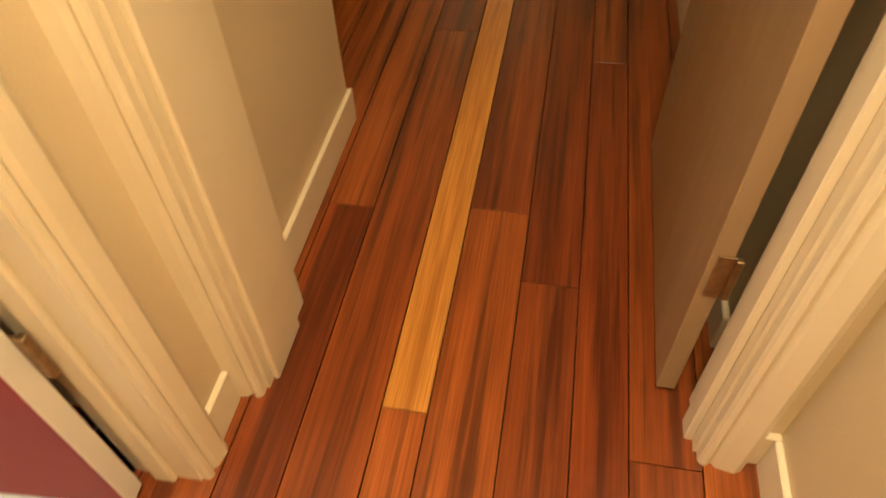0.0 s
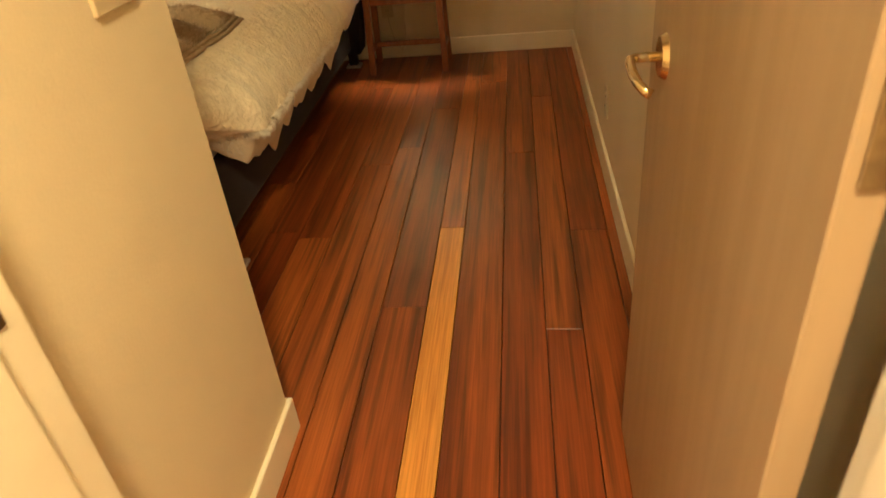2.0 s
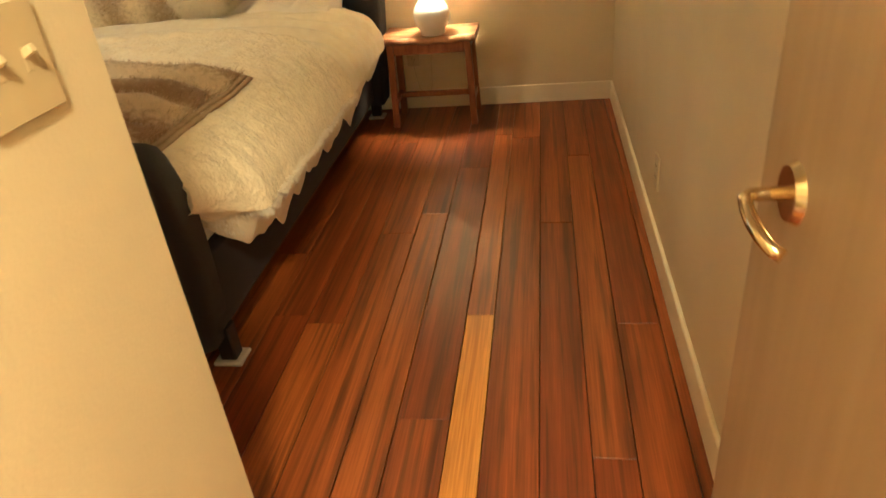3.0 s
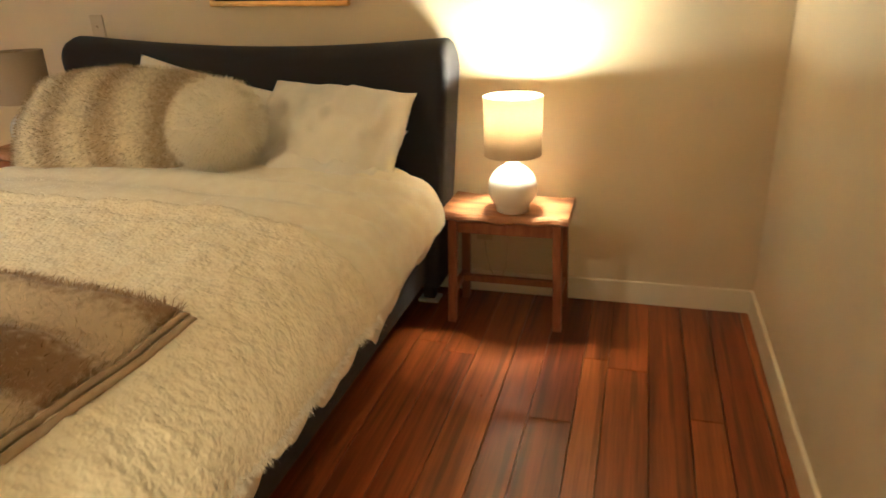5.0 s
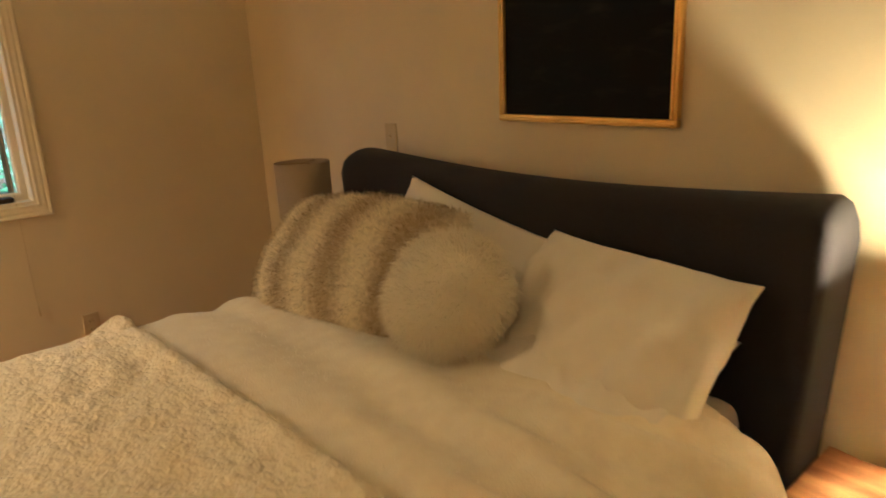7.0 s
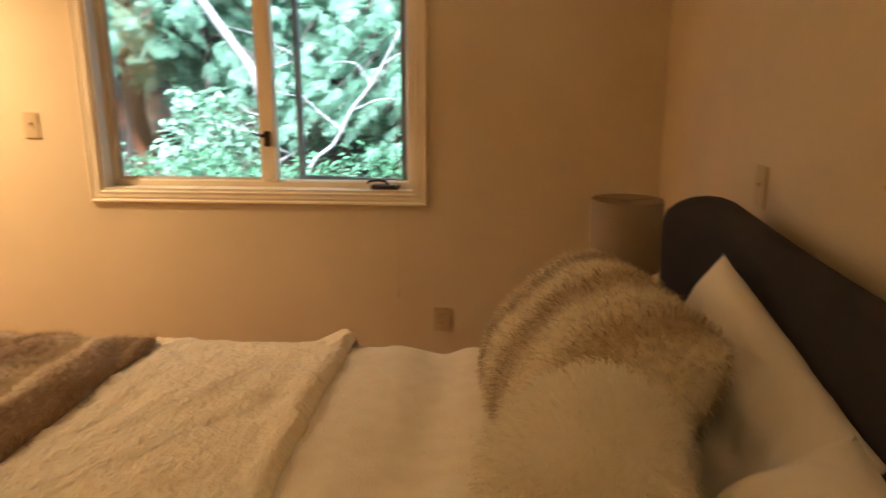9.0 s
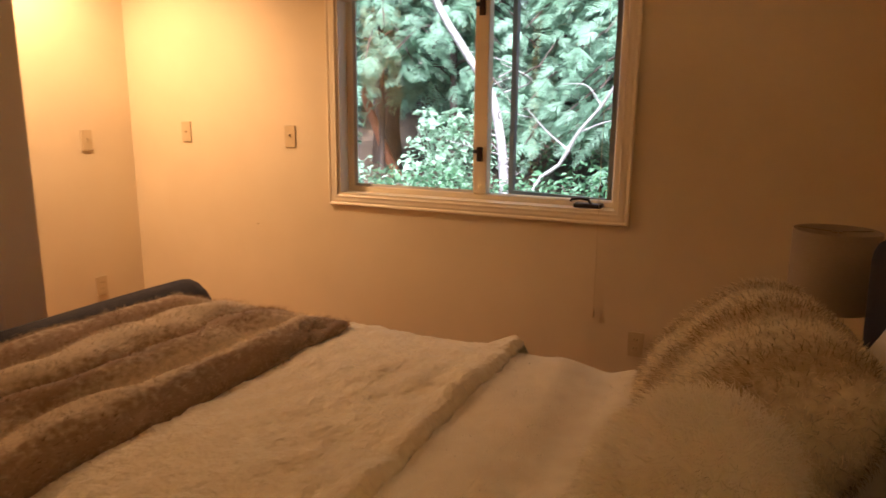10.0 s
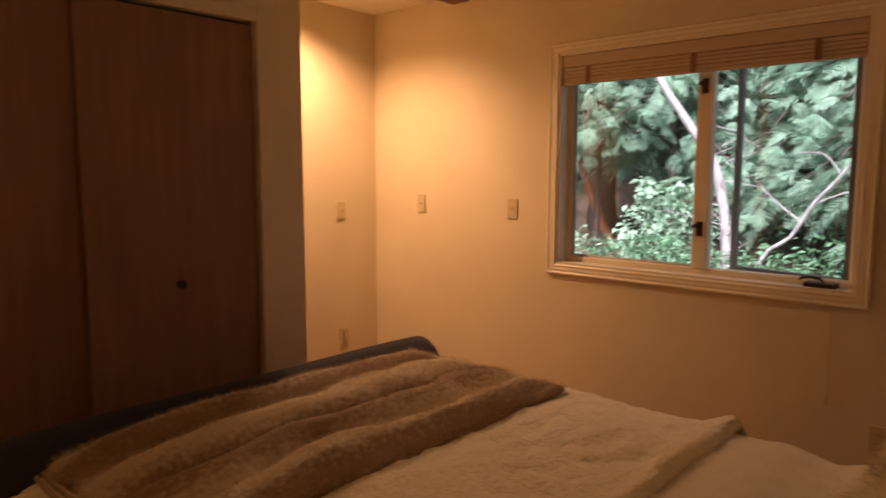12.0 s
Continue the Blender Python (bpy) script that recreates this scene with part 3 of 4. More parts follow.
part("casing", ring_frame(WY0, WY1, WZ0, WZ1, TR, XW), M["trim"], win, "moulded cream casing")
part("reveal", ring_frame(WY0 + 0.012, WY1 - 0.012, WZ0 + 0.012, WZ1 - 0.012, [(0.0, 0.0), (0.012, 0.0), (0.012, 0.185), (0.0, 0.185)], XW - 0.18), M["trim"], win)
ia, ib, ja, jb = WY0 + 0.012, WY1 - 0.012, WZ0 + 0.012, WZ1 - 0.012
part("frame", ring_frame(ia + 0.03, ib - 0.03, ja + 0.03, jb - 0.03, [(0.0, 0.0), (0.03, 0.0), (0.03, 0.05), (0.006, 0.05), (0.0, 0.044)], XW - 0.13), M["trim"], win)
part("mullion", boxes((XW - 0.13, XW - 0.07, -1.795, -1.725, ja + 0.03, jb - 0.03, 0.004, 1)), M["trim"], win)


def glass_mat():
    m = bpy.data.materials.new("window_glass")
    m.use_nodes = True
    p = m.node_tree.nodes["Principled BSDF"]
    p.inputs["Transmission Weight"].default_value, p.inputs["Roughness"].default_value, p.inputs["IOR"].default_value = 1.0, 0.0, 1.45
    p.inputs["Base Color"].default_value = (0.96, 0.98, 0.97, 1)
    return m


M["glass"] = glass_mat()
g = part("pane", boxes((XW - 0.112, XW - 0.108, ia + 0.03, -1.795, ja + 0.03, jb - 0.03)), M["glass"], win)
g.visible_shadow = False
part("glazing_bead", ring_frame(ia + 0.042, -1.807, ja + 0.042, jb - 0.042, [(0.0, 0.0), (0.014, 0.0), (0.014, 0.016), (0.0, 0.008)], XW - 0.106), M["vinyl"], win)
sash = part("sash", ring_frame(-0.545, -0.032, -0.525, 0.52, [(0.0, 0.0), (0.024, 0.0), (0.024, 0.03), (0.0, 0.03)], -0.015), M["sash"], win, "dark open casement sash")
sash.matrix_basis = pose(XW - 0.14, ib - 0.028, (ja + jb) / 2, 0, 0, -13)
g = part("pane", boxes((-0.003, 0.001, -0.547, -0.03, -0.527, 0.522)), M["glass"], sash)
g.visible_shadow = False
for z in (1.18, 1.86):
    bm = boxes((XW - 0.07, XW - 0.058, -1.775, -1.745, z - 0.035, z + 0.035, 0.003, 1), (XW - 0.06, XW - 0.045, -1.79, -1.765, z + 0.005, z + 0.022, 0.003, 1))
    part("latch", bm, M["bronze"], win, "dark bronze sash latch")
bm = boxes((XW - 0.075, XW - 0.02, -1.28, -1.15, ja + 0.001, ja + 0.022, 0.006, 2))
crank = part("crank", bm, M["bronze"], win, "dark bronze window crank")
part("crank_handle", tube([(XW - 0.03, -1.20, ja + 0.02), (XW - 0.02, -1.21, ja + 0.04), (XW - 0.015, -1.245, ja + 0.045), (XW - 0.015, -1.285, ja + 0.04), (XW - 0.012, -1.29, ja + 0.03)], 0.006, 8), M["bronze"], crank, "", True)

blind = thing("roman_blind", pose(XW, 0, 0), "woven beige roman blind pulled up, with cord", "blind")
part("valance", boxes((-0.05, -0.004, WY0 + 0.015, WY1 - 0.015, 2.012, 2.071, 0.003, 1)), M["shade_blind"], blind)
for i in range(5):
    z = 1.920 + i * 0.018
    part("fold", boxes((-0.044 + 0.003 * (i % 2), -0.008 - 0.003 * (i % 2), WY0 + 0.018, WY1 - 0.018, z, z + 0.0165, 0.004, 2)), M["shade_blind"], blind)
for y in (-2.36, -1.8, -1.27):
    part("tape", boxes((-0.008, -0.0055, y - 0.014, y + 0.014, 1.922, 2.01)), M["closet"], blind, "brown tape strip")
part("cord", tube([(0.012, -1.155, 2.02), (0.014, -1.155, 1.2), (0.012, -1.152, 0.50)], 0.0013, 5), M["plate"], blind)
part("tassel", lathe([(0.0, 0.455), (0.005, 0.457), (0.006, 0.47), (0.003, 0.50), (0.0, 0.502)], 10), M["plate"], blind).location = (0.012, -1.152, 0)

M["can"] = mat("downlight_trim", (0.75, 0.72, 0.66), 0.4, (0.78, 0.75, 0.7), 10)
bm = boxes((XW, XC, -3.30, -3.17, ZC - 0.045, ZC, 0.004, 1))
beam = structure("ceiling_beam", bm, M["closet"], "brown wooden beam across the alcove ceiling", "beam")
bm = boxes((XW, XW + 0.03, -3.17, 0.0, ZC - 0.035, ZC, 0.006, 2))
structure("crown_trim", bm, M["trim"], "narrow cream trim along the ceiling", "trim")
down = thing("downlight", pose(-3.22, -3.60, ZC), "round white recessed ceiling downlight", "ceiling light")
part("trim_ring", lathe([(0.058, -0.002), (0.085, -0.002), (0.082, -0.010), (0.060, -0.012), (0.058, -0.002)], 32), M["can"], down, "", True)
# made-up fixture at the side room's added fill lamp
side_fill_rim = thing("ceiling_light", pose(-1.9, -4.7, ZC), "white rim added round the side room fill light", "ceiling light")
part("rim", lathe([(0.155, 0.0), (0.175, 0.0), (0.175, -0.02), (0.155, -0.03), (0.155, 0.0)], 40), M["can"], side_fill_rim, "", True)
hall_lamp = thing("ceiling_light", pose(-0.3, -4.42, ZC), "round white flush ceiling light in the hall", "ceiling light")
part("rim", lathe([(0.155, 0.0), (0.175, 0.0), (0.175, -0.02), (0.155, -0.03), (0.155, 0.0)], 40), M["can"], hall_lamp, "", True)

# ---- the bed ----
BX = -2.06
bed = thing("bed", pose(BX, -1.25, 0), "dark charcoal upholstered sleigh bed with curved headboard", "bed")


def board(half_top, half_low, plan, top, thick, lean, z0, y_sign, n=48, roll=0.0):
    """A bent, padded end board: plan(u) its depth, top(u) its height, in the bed's own place."""
    bm = bmesh.new()
    rings = []
    for i in range(n + 1):
        u = -1 + 2 * i / n
        zt = top(u)
        k = min(1.0, (1 - abs(u)) / 0.05 + 0.6)
        th = thick * k ** 0.5
        ring = []
        steps = [(-0.5, z0)] + [(-0.5, z0 + (zt - th / 2 - z0) * j / 7) for j in range(1, 8)]
        arc = [(0.5 * math.cos(a), zt - th / 2 + th / 2 * math.sin(a)) for a in (math.pi * 0.83, math.pi * 0.66, math.pi * 0.5, math.pi * 0.33, math.pi * 0.16)]
        back = [(0.5, z0 + (zt - th / 2 - z0) * j / 7) for j in range(7, 0, -1)] + [(0.5, z0)]
        for s, z in steps + arc + back:
            f = (z - z0) / (zt - z0)
            half = half_low + (half_top - half_low) * f ** 1.3
            lean_y = lean * f ** 2 + roll * max(0.0, f - 0.75) ** 2
            ring.append(bm.verts.new((u * half, plan(u) + s * th + lean_y, z)))
        rings.append(ring)
    m = len(rings[0])
    for a, b in zip(rings, rings[1:]):
        for j in range(m):
            bm.faces.new((a[j], a[(j + 1) % m], b[(j + 1) % m], b[j]))
    bm.faces.new(rings[0][::-1])
    bm.faces.new(rings[-1])
    return bm


def hb_top(u):
    a = abs(u)
    return 1.072 + 0.046 * a ** 2.0 - 0.016 * u - 0.06 * max(0.0, (a - 0.95) / 0.05) ** 3


def headboard_mesh(n=64):
    """A concave padded board: flat back, front swelling forward into deep rounded wings."""
    bm = bmesh.new()
    rings = []
    for i in range(n + 1):
        u = math.copysign(1 - (1 - abs(-1 + 2 * i / n)) ** 1.35, -1 + 2 * i / n)
        zt, z0 = hb_top(u), 0.10
        cap = max(0.0, (abs(u) - 0.955) / 0.045)
        inset = 0.022 * (1 - math.sqrt(max(0.0, 1 - cap * cap)))
        ring = []
        rows_z = [z0 + (zt - 0.055 - z0) * j / 9 for j in range(10)]
        arc = [(math.cos(a), zt - 0.055 + (0.055 - inset) * math.sin(a)) for a in (math.pi * k / 8 for k in range(7, 0, -1))]
        for side, z in [(-1.0, z) for z in rows_z] + arc + [(1.0, z) for z in rows_z[::-1]]:
            f = (z - z0) / (zt - z0)
            half = 0.785 + 0.078 * f ** 0.9
            wing = 0.115 * abs(u) ** 5 * (0.55 + 0.45 * f)
            front, back = 1.25 - 0.185 - wing + 0.02 * f ** 2, 1.25 - 0.055
            y = (front + back) / 2 + side * ((back - front) / 2 - inset)
            ring.append(bm.verts.new((0.028 + u * half, y, z)))
        rings.append(ring)
    m = len(rings[0])
    for p, q in zip(rings, rings[1:]):
        for j in range(m):
            bm.faces.new((p[j], p[(j + 1) % m], q[(j + 1) % m], q[j]))
    bm.faces.new(rings[0][::-1])
    bm.faces.new(rings[-1])
    return bm


part("headboard", headboard_mesh(), M["charcoal"], bed, "tall charcoal linen headboard with forward-curving wings", True)


def fb_top(u):
    a = abs(u)
    return 0.752 + 0.012 * a ** 2 - 0.10 * max(0.0, (a - 0.93) / 0.07) ** 3


part("footboard", board(0.818, 0.755, lambda u: -1.10 + 0.05 * abs(u) ** 4, fb_top, 0.135, -0.10, 0.10, -1, 48, -0.6), M["charcoal"], bed, "low rolled charcoal footboard", True)
for sx in (-1, 1):
    bm = bmesh.new()
    box(bm, sx * 0.735 - 0.025, sx * 0.735 + 0.025, -1.08, 1.10, 0.115, 0.36, 0.018, 3)
    part("side_rail", bm, M["charcoal"], bed, "", True)
    for y in (-1.02, 1.11):
        leg = part("leg", boxes((sx * 0.745 - 0.025, sx * 0.745 + 0.025, y - 0.025, y + 0.025, 0.012, 0.13, 0.004, 1)), M["black_leg"], bed)
        part("foot_pad", boxes((sx * 0.745 - 0.045, sx * 0.745 + 0.045, y - 0.04, y + 0.04, 0.0, 0.014, 0.004, 1)), M["white_foot"], leg, "white plastic floor pad")
part("slat_base", boxes((-0.71, 0.71, -1.07, 1.09, 0.26, 0.30)), M["black_leg"], bed)
mattress = thing("mattress", pose(BX, -1.25, 0.30), "white mattress under the duvet", "mattress")
part("body", boxes((-0.72, 0.72, -1.05, 1.05, 0.0, 0.30, 0.05, 4)), M["cotton"], mattress, "", True)

# ---- bed linen ----
SECTION = [(-1.215, 0.305), (-1.180, 0.375), (-1.162, 0.455), (-1.185, 0.545), (-1.275, 0.625), (-1.45, 0.672), (-1.75, 0.690), (-2.06, 0.694), (-2.38, 0.692), (-2.64, 0.686), (-2.80, 0.664), (-2.90, 0.58), (-2.94, 0.44), (-2.95, 0.30)]


def spline(points, t):
    """A smooth point along a row of points, t from 0 to 1."""
    n = len(points) - 1
    i = min(int(t * n), n - 1)
    f = t * n - i
    p = [np.array(points[min(max(k, 0), n)], float) for k in (i - 1, i, i + 1, i + 2)]
    return 0.5 * (2 * p[1] + (p[2] - p[0]) * f + (2 * p[0] - 5 * p[1] + 4 * p[2] - p[3]) * f * f + (3 * p[1] - p[0] - 3 * p[2] + p[3]) * f ** 3)


TABLE = [tuple(float(v) for v in spline(SECTION, i / 600)) for i in range(601)]


def across(s):
    """The bedding's section at s, from the table."""
    f = max(0.0, min(1.0, s)) * 600
    i = min(int(f), 599)
    k = f - i
    return TABLE[i][0] + (TABLE[i + 1][0] - TABLE[i][0]) * k, TABLE[i][1] + (TABLE[i + 1][1] - TABLE[i][1]) * k


def bed_surface(s, y, lift=0.0):
    """The top of the bedding: s runs from the east hem over the bed to the west hem."""
    x, z = across(s)
    a, b = across(s - 0.01), across(s + 0.01)
    g = math.hypot(b[0] - a[0], b[1] - a[1])
    d = ((b[0] - a[0]) / g, (b[1] - a[1]) / g)
    nx, nz = (d[1], -d[0]) if d[0] < 0 else (-d[1], d[0])
    if nz < 0 and 0.3 < s < 0.8:
        nx, nz = -nx, -nz
    head = max(0.0, min(1.0, (y + 1.15) / 0.75))
    top = max(0.0, min(1.0, (z - 0.35) / 0.3))
    z -= 0.022 * head ** 1.5 * top
    side = 1 - top
    if s < 0.4:
        x -= 0.04 * max(0.0, min(1.0, (y + 0.95) / 0.5)) * (1 - s / 0.4)
    flut = noise.noise(Vector((y * 7.0, x * 2.0, 3.1))) * 0.030 * side + noise.noise(Vector((y * 3.0, x * 3.0, 9.0))) * 0.012
    flut += 0.006 * noise.noise(Vector((y * 14.0, x * 9.0, 1.0)))
    hem = (0.035 - 0.16 * abs(noise.noise(Vector((y * 5.5, 0.0, 7.0)))) + 0.03 * noise.noise(Vector((y * 17.0, 0.0, 2.0)))) * max(0.0, (0.12 - s) / 0.12)
    # near the foot the hem is drawn up inside the footboard
    up = max(0.0, (-y - 2.17) / 0.18)
    if s < 0.38:
        k = min(1.0, up) * (1 - s / 0.38)
        tx, tz = across(0.38)
        x, z = x + (tx - x) * k * 0.8, z + (tz - 0.05 - z) * k * 0.8
    if s > 0.72:
        k = min(1.0, up) * (s - 0.72) / 0.28
        tx, tz = across(0.72)
        x, z = x + (tx - x) * k * 0.8, z + (tz - 0.05 - z) * k * 0.8
    return Vector((x + nx * (lift + flut), y, z + nz * (lift + flut) + hem))


def sheet(name, s0, s1, y0, y1, ns, ny, lift, thick, material, parent, label="", extra=None):
    bm = bmesh.new()
    tops, lows = [], []
    for j in range(ny + 1):
        y = y0 + (y1 - y0) * j / ny
        rt, rl = [], []
        for i in range(ns + 1):
            s = s0 + (s1 - s0) * i / ns
            e = min(i, ns - i, j, ny - j) / 3.0
            r = thick * min(1.0, e) ** 0.5
            d = extra(s, y, i / ns, j / ny) if extra else Vector((0, 0, 0))
            base = bed_surface(s, y, lift) + d
            rt.append(bm.verts.new(bed_surface(s, y, lift + r) + d))
            rl.append(bm.verts.new(base))
        tops.append(rt)
        lows.append(rl)
    for j in range(ny):
        for i in range(ns):
            bm.faces.new((tops[j][i], tops[j][i + 1], tops[j + 1][i + 1], tops[j + 1][i]))
            bm.faces.new((lows[j][i], lows[j + 1][i], lows[j + 1][i + 1], lows[j][i + 1]))
    bmesh.ops.remove_doubles(bm, verts=bm.verts, dist=0.00005)
    ob = part(name, bm, material, parent, label, True)
    return ob


duvet = thing("duvet", pose(0, 0, 0), "cream plush duvet hanging over the bed's sides", "duvet")


def duvet_folds(s, y, u, v):
    k = max(0.0, 1 - abs(y + 0.85) / 0.35)
    z = 0.024 * k * math.sin((y * 30.0) + 3.0 * noise.noise(Vector((u * 3, y * 2, 0)))) * (0.3 + 0.7 * max(0.0, noise.noise(Vector((u * 4, 2.0, 0))) + 0.4))
    e = math.exp(-((s - 0.33) / 0.09) ** 2) * max(0.0, min(1.0, (y + 1.5) / 0.5))
    z2 = 0.016 * e * (abs(math.sin(y * 21.0 + s * 22.0 + 2.5 * noise.noise(Vector((y * 2, s * 4, 2))))) - 0.5)
    return Vector((z2 * 0.7, 0, z * (0.3 < s < 0.95) + z2))


sheet("cover", 0.0, 1.0, -0.36, -2.35, 130, 150, 0.0, 0.022, M["linen"], duvet, "", duvet_folds)
blanket = thing("fleece_blanket", pose(0, 0, 0), "cream sherpa fleece blanket spread over the duvet", "blanket")


def fleece_edge(s, y, u, v):
    p = bed_surface(s, y)
    lump = 0.0045 * noise.noise(p * 58.0) + 0.008 * noise.noise(p * 16.0)
    lump += 0.010 * max(0.0, 1 - u / 0.55) * noise.noise(Vector((p.y * 26.0 - p.x * 9.0, s * 9.0, 4.0)))
    z = 0.016 * math.exp(-((v - 0.03) * 40.0) ** 2) * (1.0 + noise.noise(Vector((u * 30, 0, 0)))) - 0.008 * max(0.0, 1 - v * 60)
    if u > 0.86 and v < 0.10:
        z += 0.04 * math.exp(-((u - 0.93) / 0.03) ** 2) * (1 - v / 0.10)
    east = max(0.0, 1 - u / 0.5)
    return Vector((0, (-0.02 * noise.noise(Vector((u * 9, 1, 0))) - 0.012 * noise.noise(Vector((u * 38, 4, 0))) - 0.10 * east) * (1 - v), z * (1 - east) + lump))


sheet("fleece", 0.05, 0.83, -1.12, -2.36, 230, 190, 0.021, 0.012, M["fleece"], blanket, "", fleece_edge)


# ---- fur ----
def fur_mat(name, light, dark, axis, period, phase, tip, contrast=(0.3, 0.7), distort=1.2, mottle=0.9, vary=0.0):
    """Fur with soft bands across an axis of the thing, broken by noise."""
    m = bpy.data.materials.new(name)
    m.use_nodes = True
    n, l = m.node_tree.nodes, m.node_tree.links
    p = n["Principled BSDF"]
    p.inputs["Roughness"].default_value, p.inputs["Sheen Weight"].default_value = 0.85, 0.3
    co, w, r = n.new("ShaderNodeTexCoord"), n.new("ShaderNodeTexWave"), n.new("ShaderNodeValToRGB")
    w.wave_type, w.bands_direction = "BANDS", axis
    w.inputs["Scale"].default_value = 0.314 / period
    w.inputs["Distortion"].default_value, w.inputs["Detail"].default_value, w.inputs["Detail Scale"].default_value = distort, 3.0, 1.5
    w.inputs["Phase Offset"].default_value = phase
    l.new(co.outputs["Object"], w.inputs["Vector"])
    t = n.new("ShaderNodeTexNoise")
    t.inputs["Scale"].default_value, t.inputs["Detail"].default_value = 55.0, 4.0
    l.new(co.outputs["Object"], t.inputs["Vector"])
    a = n.new("ShaderNodeMath")
    a.operation = "MULTIPLY_ADD"
    a.inputs[1].default_value, a.inputs[2].default_value = mottle, -0.5 * mottle
    l.new(t.outputs["Fac"], a.inputs[0])
    b = n.new("ShaderNodeMath")
    b.operation = "ADD"
    l.new(a.outputs[0], b.inputs[0])
    l.new(w.outputs["Fac"], b.inputs[1])
    r.color_ramp.elements[0].position, r.color_ramp.elements[1].position = contrast
    r.color_ramp.elements[0].color, r.color_ramp.elements[1].color = (*light, 1), (*dark, 1)
    l.new(b.outputs[0], r.inputs["Fac"])
    g, mx = n.new("ShaderNodeNewGeometry"), n.new("ShaderNodeMix")
    mx.data_type = "RGBA"
    f = n.new("ShaderNodeMath")
    f.operation = "MULTIPLY"
    f.inputs[1].default_value = 0.45
    l.new(g.outputs["Random Per Island"], f.inputs[0])
    l.new(f.outputs[0], mx.inputs[0])
    l.new(r.outputs["Color"], mx.inputs[6])
    mx.inputs[7].default_value = (*tip, 1)
    hs, mr = n.new("ShaderNodeHueSaturation"), n.new("ShaderNodeMapRange")
    mr.inputs["To Min"].default_value, mr.inputs["To Max"].default_value = 1 - vary, 1 + 0.5 * vary
    l.new(g.outputs["Random Per Island"], mr.inputs["Value"])
    l.new(mr.outputs["Result"], hs.inputs["Value"])
    l.new(mx.outputs[2], hs.inputs["Color"])
    l.new(hs.outputs["Color"], p.inputs["Base Color"])
    tr, ms = n.new("ShaderNodeBsdfTranslucent"), n.new("ShaderNodeMixShader")
    l.new(hs.outputs["Color"], tr.inputs["Color"])
    ms.inputs[0].default_value = 0.15
    l.new(p.outputs[0], ms.inputs[1])
    l.new(tr.outputs[0], ms.inputs[2])
    l.new(ms.outputs[0], n["Material Output"].inputs["Surface"])
    return m


def fur(src, count, length, width, comb, lay, droop, material, seed, keep=None, clump=0.0):
    """Grows hairs as narrow bent blades over a part's mesh, as one piece of stuff under it."""
    me = src.data
    me.calc_loop_triangles()
    co = np.empty(len(me.vertices) * 3)
    me.vertices.foreach_get("co", co)
    co = co.reshape(-1, 3)
    tri = np.empty(len(me.loop_triangles) * 3, int)
    me.loop_triangles.foreach_get("vertices", tri)
    tri = tri.reshape(-1, 3)
    a, b, c = co[tri[:, 0]], co[tri[:, 1]], co[tri[:, 2]]
    nn = np.cross(b - a, c - a)
    area = np.linalg.norm(nn, axis=1) + 1e-12
    nn = nn / area[:, None]
    if keep is not None:
        area = area * keep((a + b + c) / 3, nn)
    r = np.random.RandomState(seed)
    pick = r.choice(len(tri), count, p=area / area.sum())
    u, v = r.rand(count), r.rand(count)
    flip = u + v > 1
    u[flip], v[flip] = 1 - u[flip], 1 - v[flip]
    base = a[pick] + (b - a)[pick] * u[:, None] + (c - a)[pick] * v[:, None]
    nrm = nn[pick]
    comb = np.array(comb, float)
    swirl = r.normal(0, 0.45, (count, 3))
    if clump:
        k = np.floor(base / clump)
        h = np.sin(k @ np.array([12.9898, 78.233, 37.719]))[:, None] * 43758.5453
        swirl += 0.75 * (np.concatenate([h, h * 1.7, h * 2.3], 1) % 1.0 - 0.5)
    d = nrm * (1 - lay) + comb * lay + swirl
    d /= np.linalg.norm(d, axis=1)[:, None]
    ln = length * r.uniform(0.6, 1.15, (count, 1))
    side = np.cross(nrm, d) + r.normal(0, 0.12, (count, 3))
    side /= np.linalg.norm(side, axis=1)[:, None] + 1e-9
    mid = base + d * ln * 0.55
    d2 = d + np.array([0, 0, -droop]) + comb * 0.3 + r.normal(0, 0.15, (count, 3))
    d2 /= np.linalg.norm(d2, axis=1)[:, None]
    tip = mid + d2 * ln * 0.45
    base = base - nrm * 0.001
    verts = np.stack([base - side * width / 2, base + side * width / 2, mid + side * width * 0.42, mid - side * width * 0.42, tip], 1).reshape(-1, 3)
    i = np.arange(count)[:, None] * 5
    quads = np.concatenate([i, i + 1, i + 2, i + 3], 1).tolist()
    tris = np.concatenate([i + 3, i + 2, i + 4], 1).tolist()
    out = bpy.data.meshes.new("fur")
    out.from_pydata(verts.tolist(), [], quads + tris)
    out.materials.append(material)
    ob = new("fur", out)
    ob.parent = src
    ob["kind"] = "stuff"
    return ob


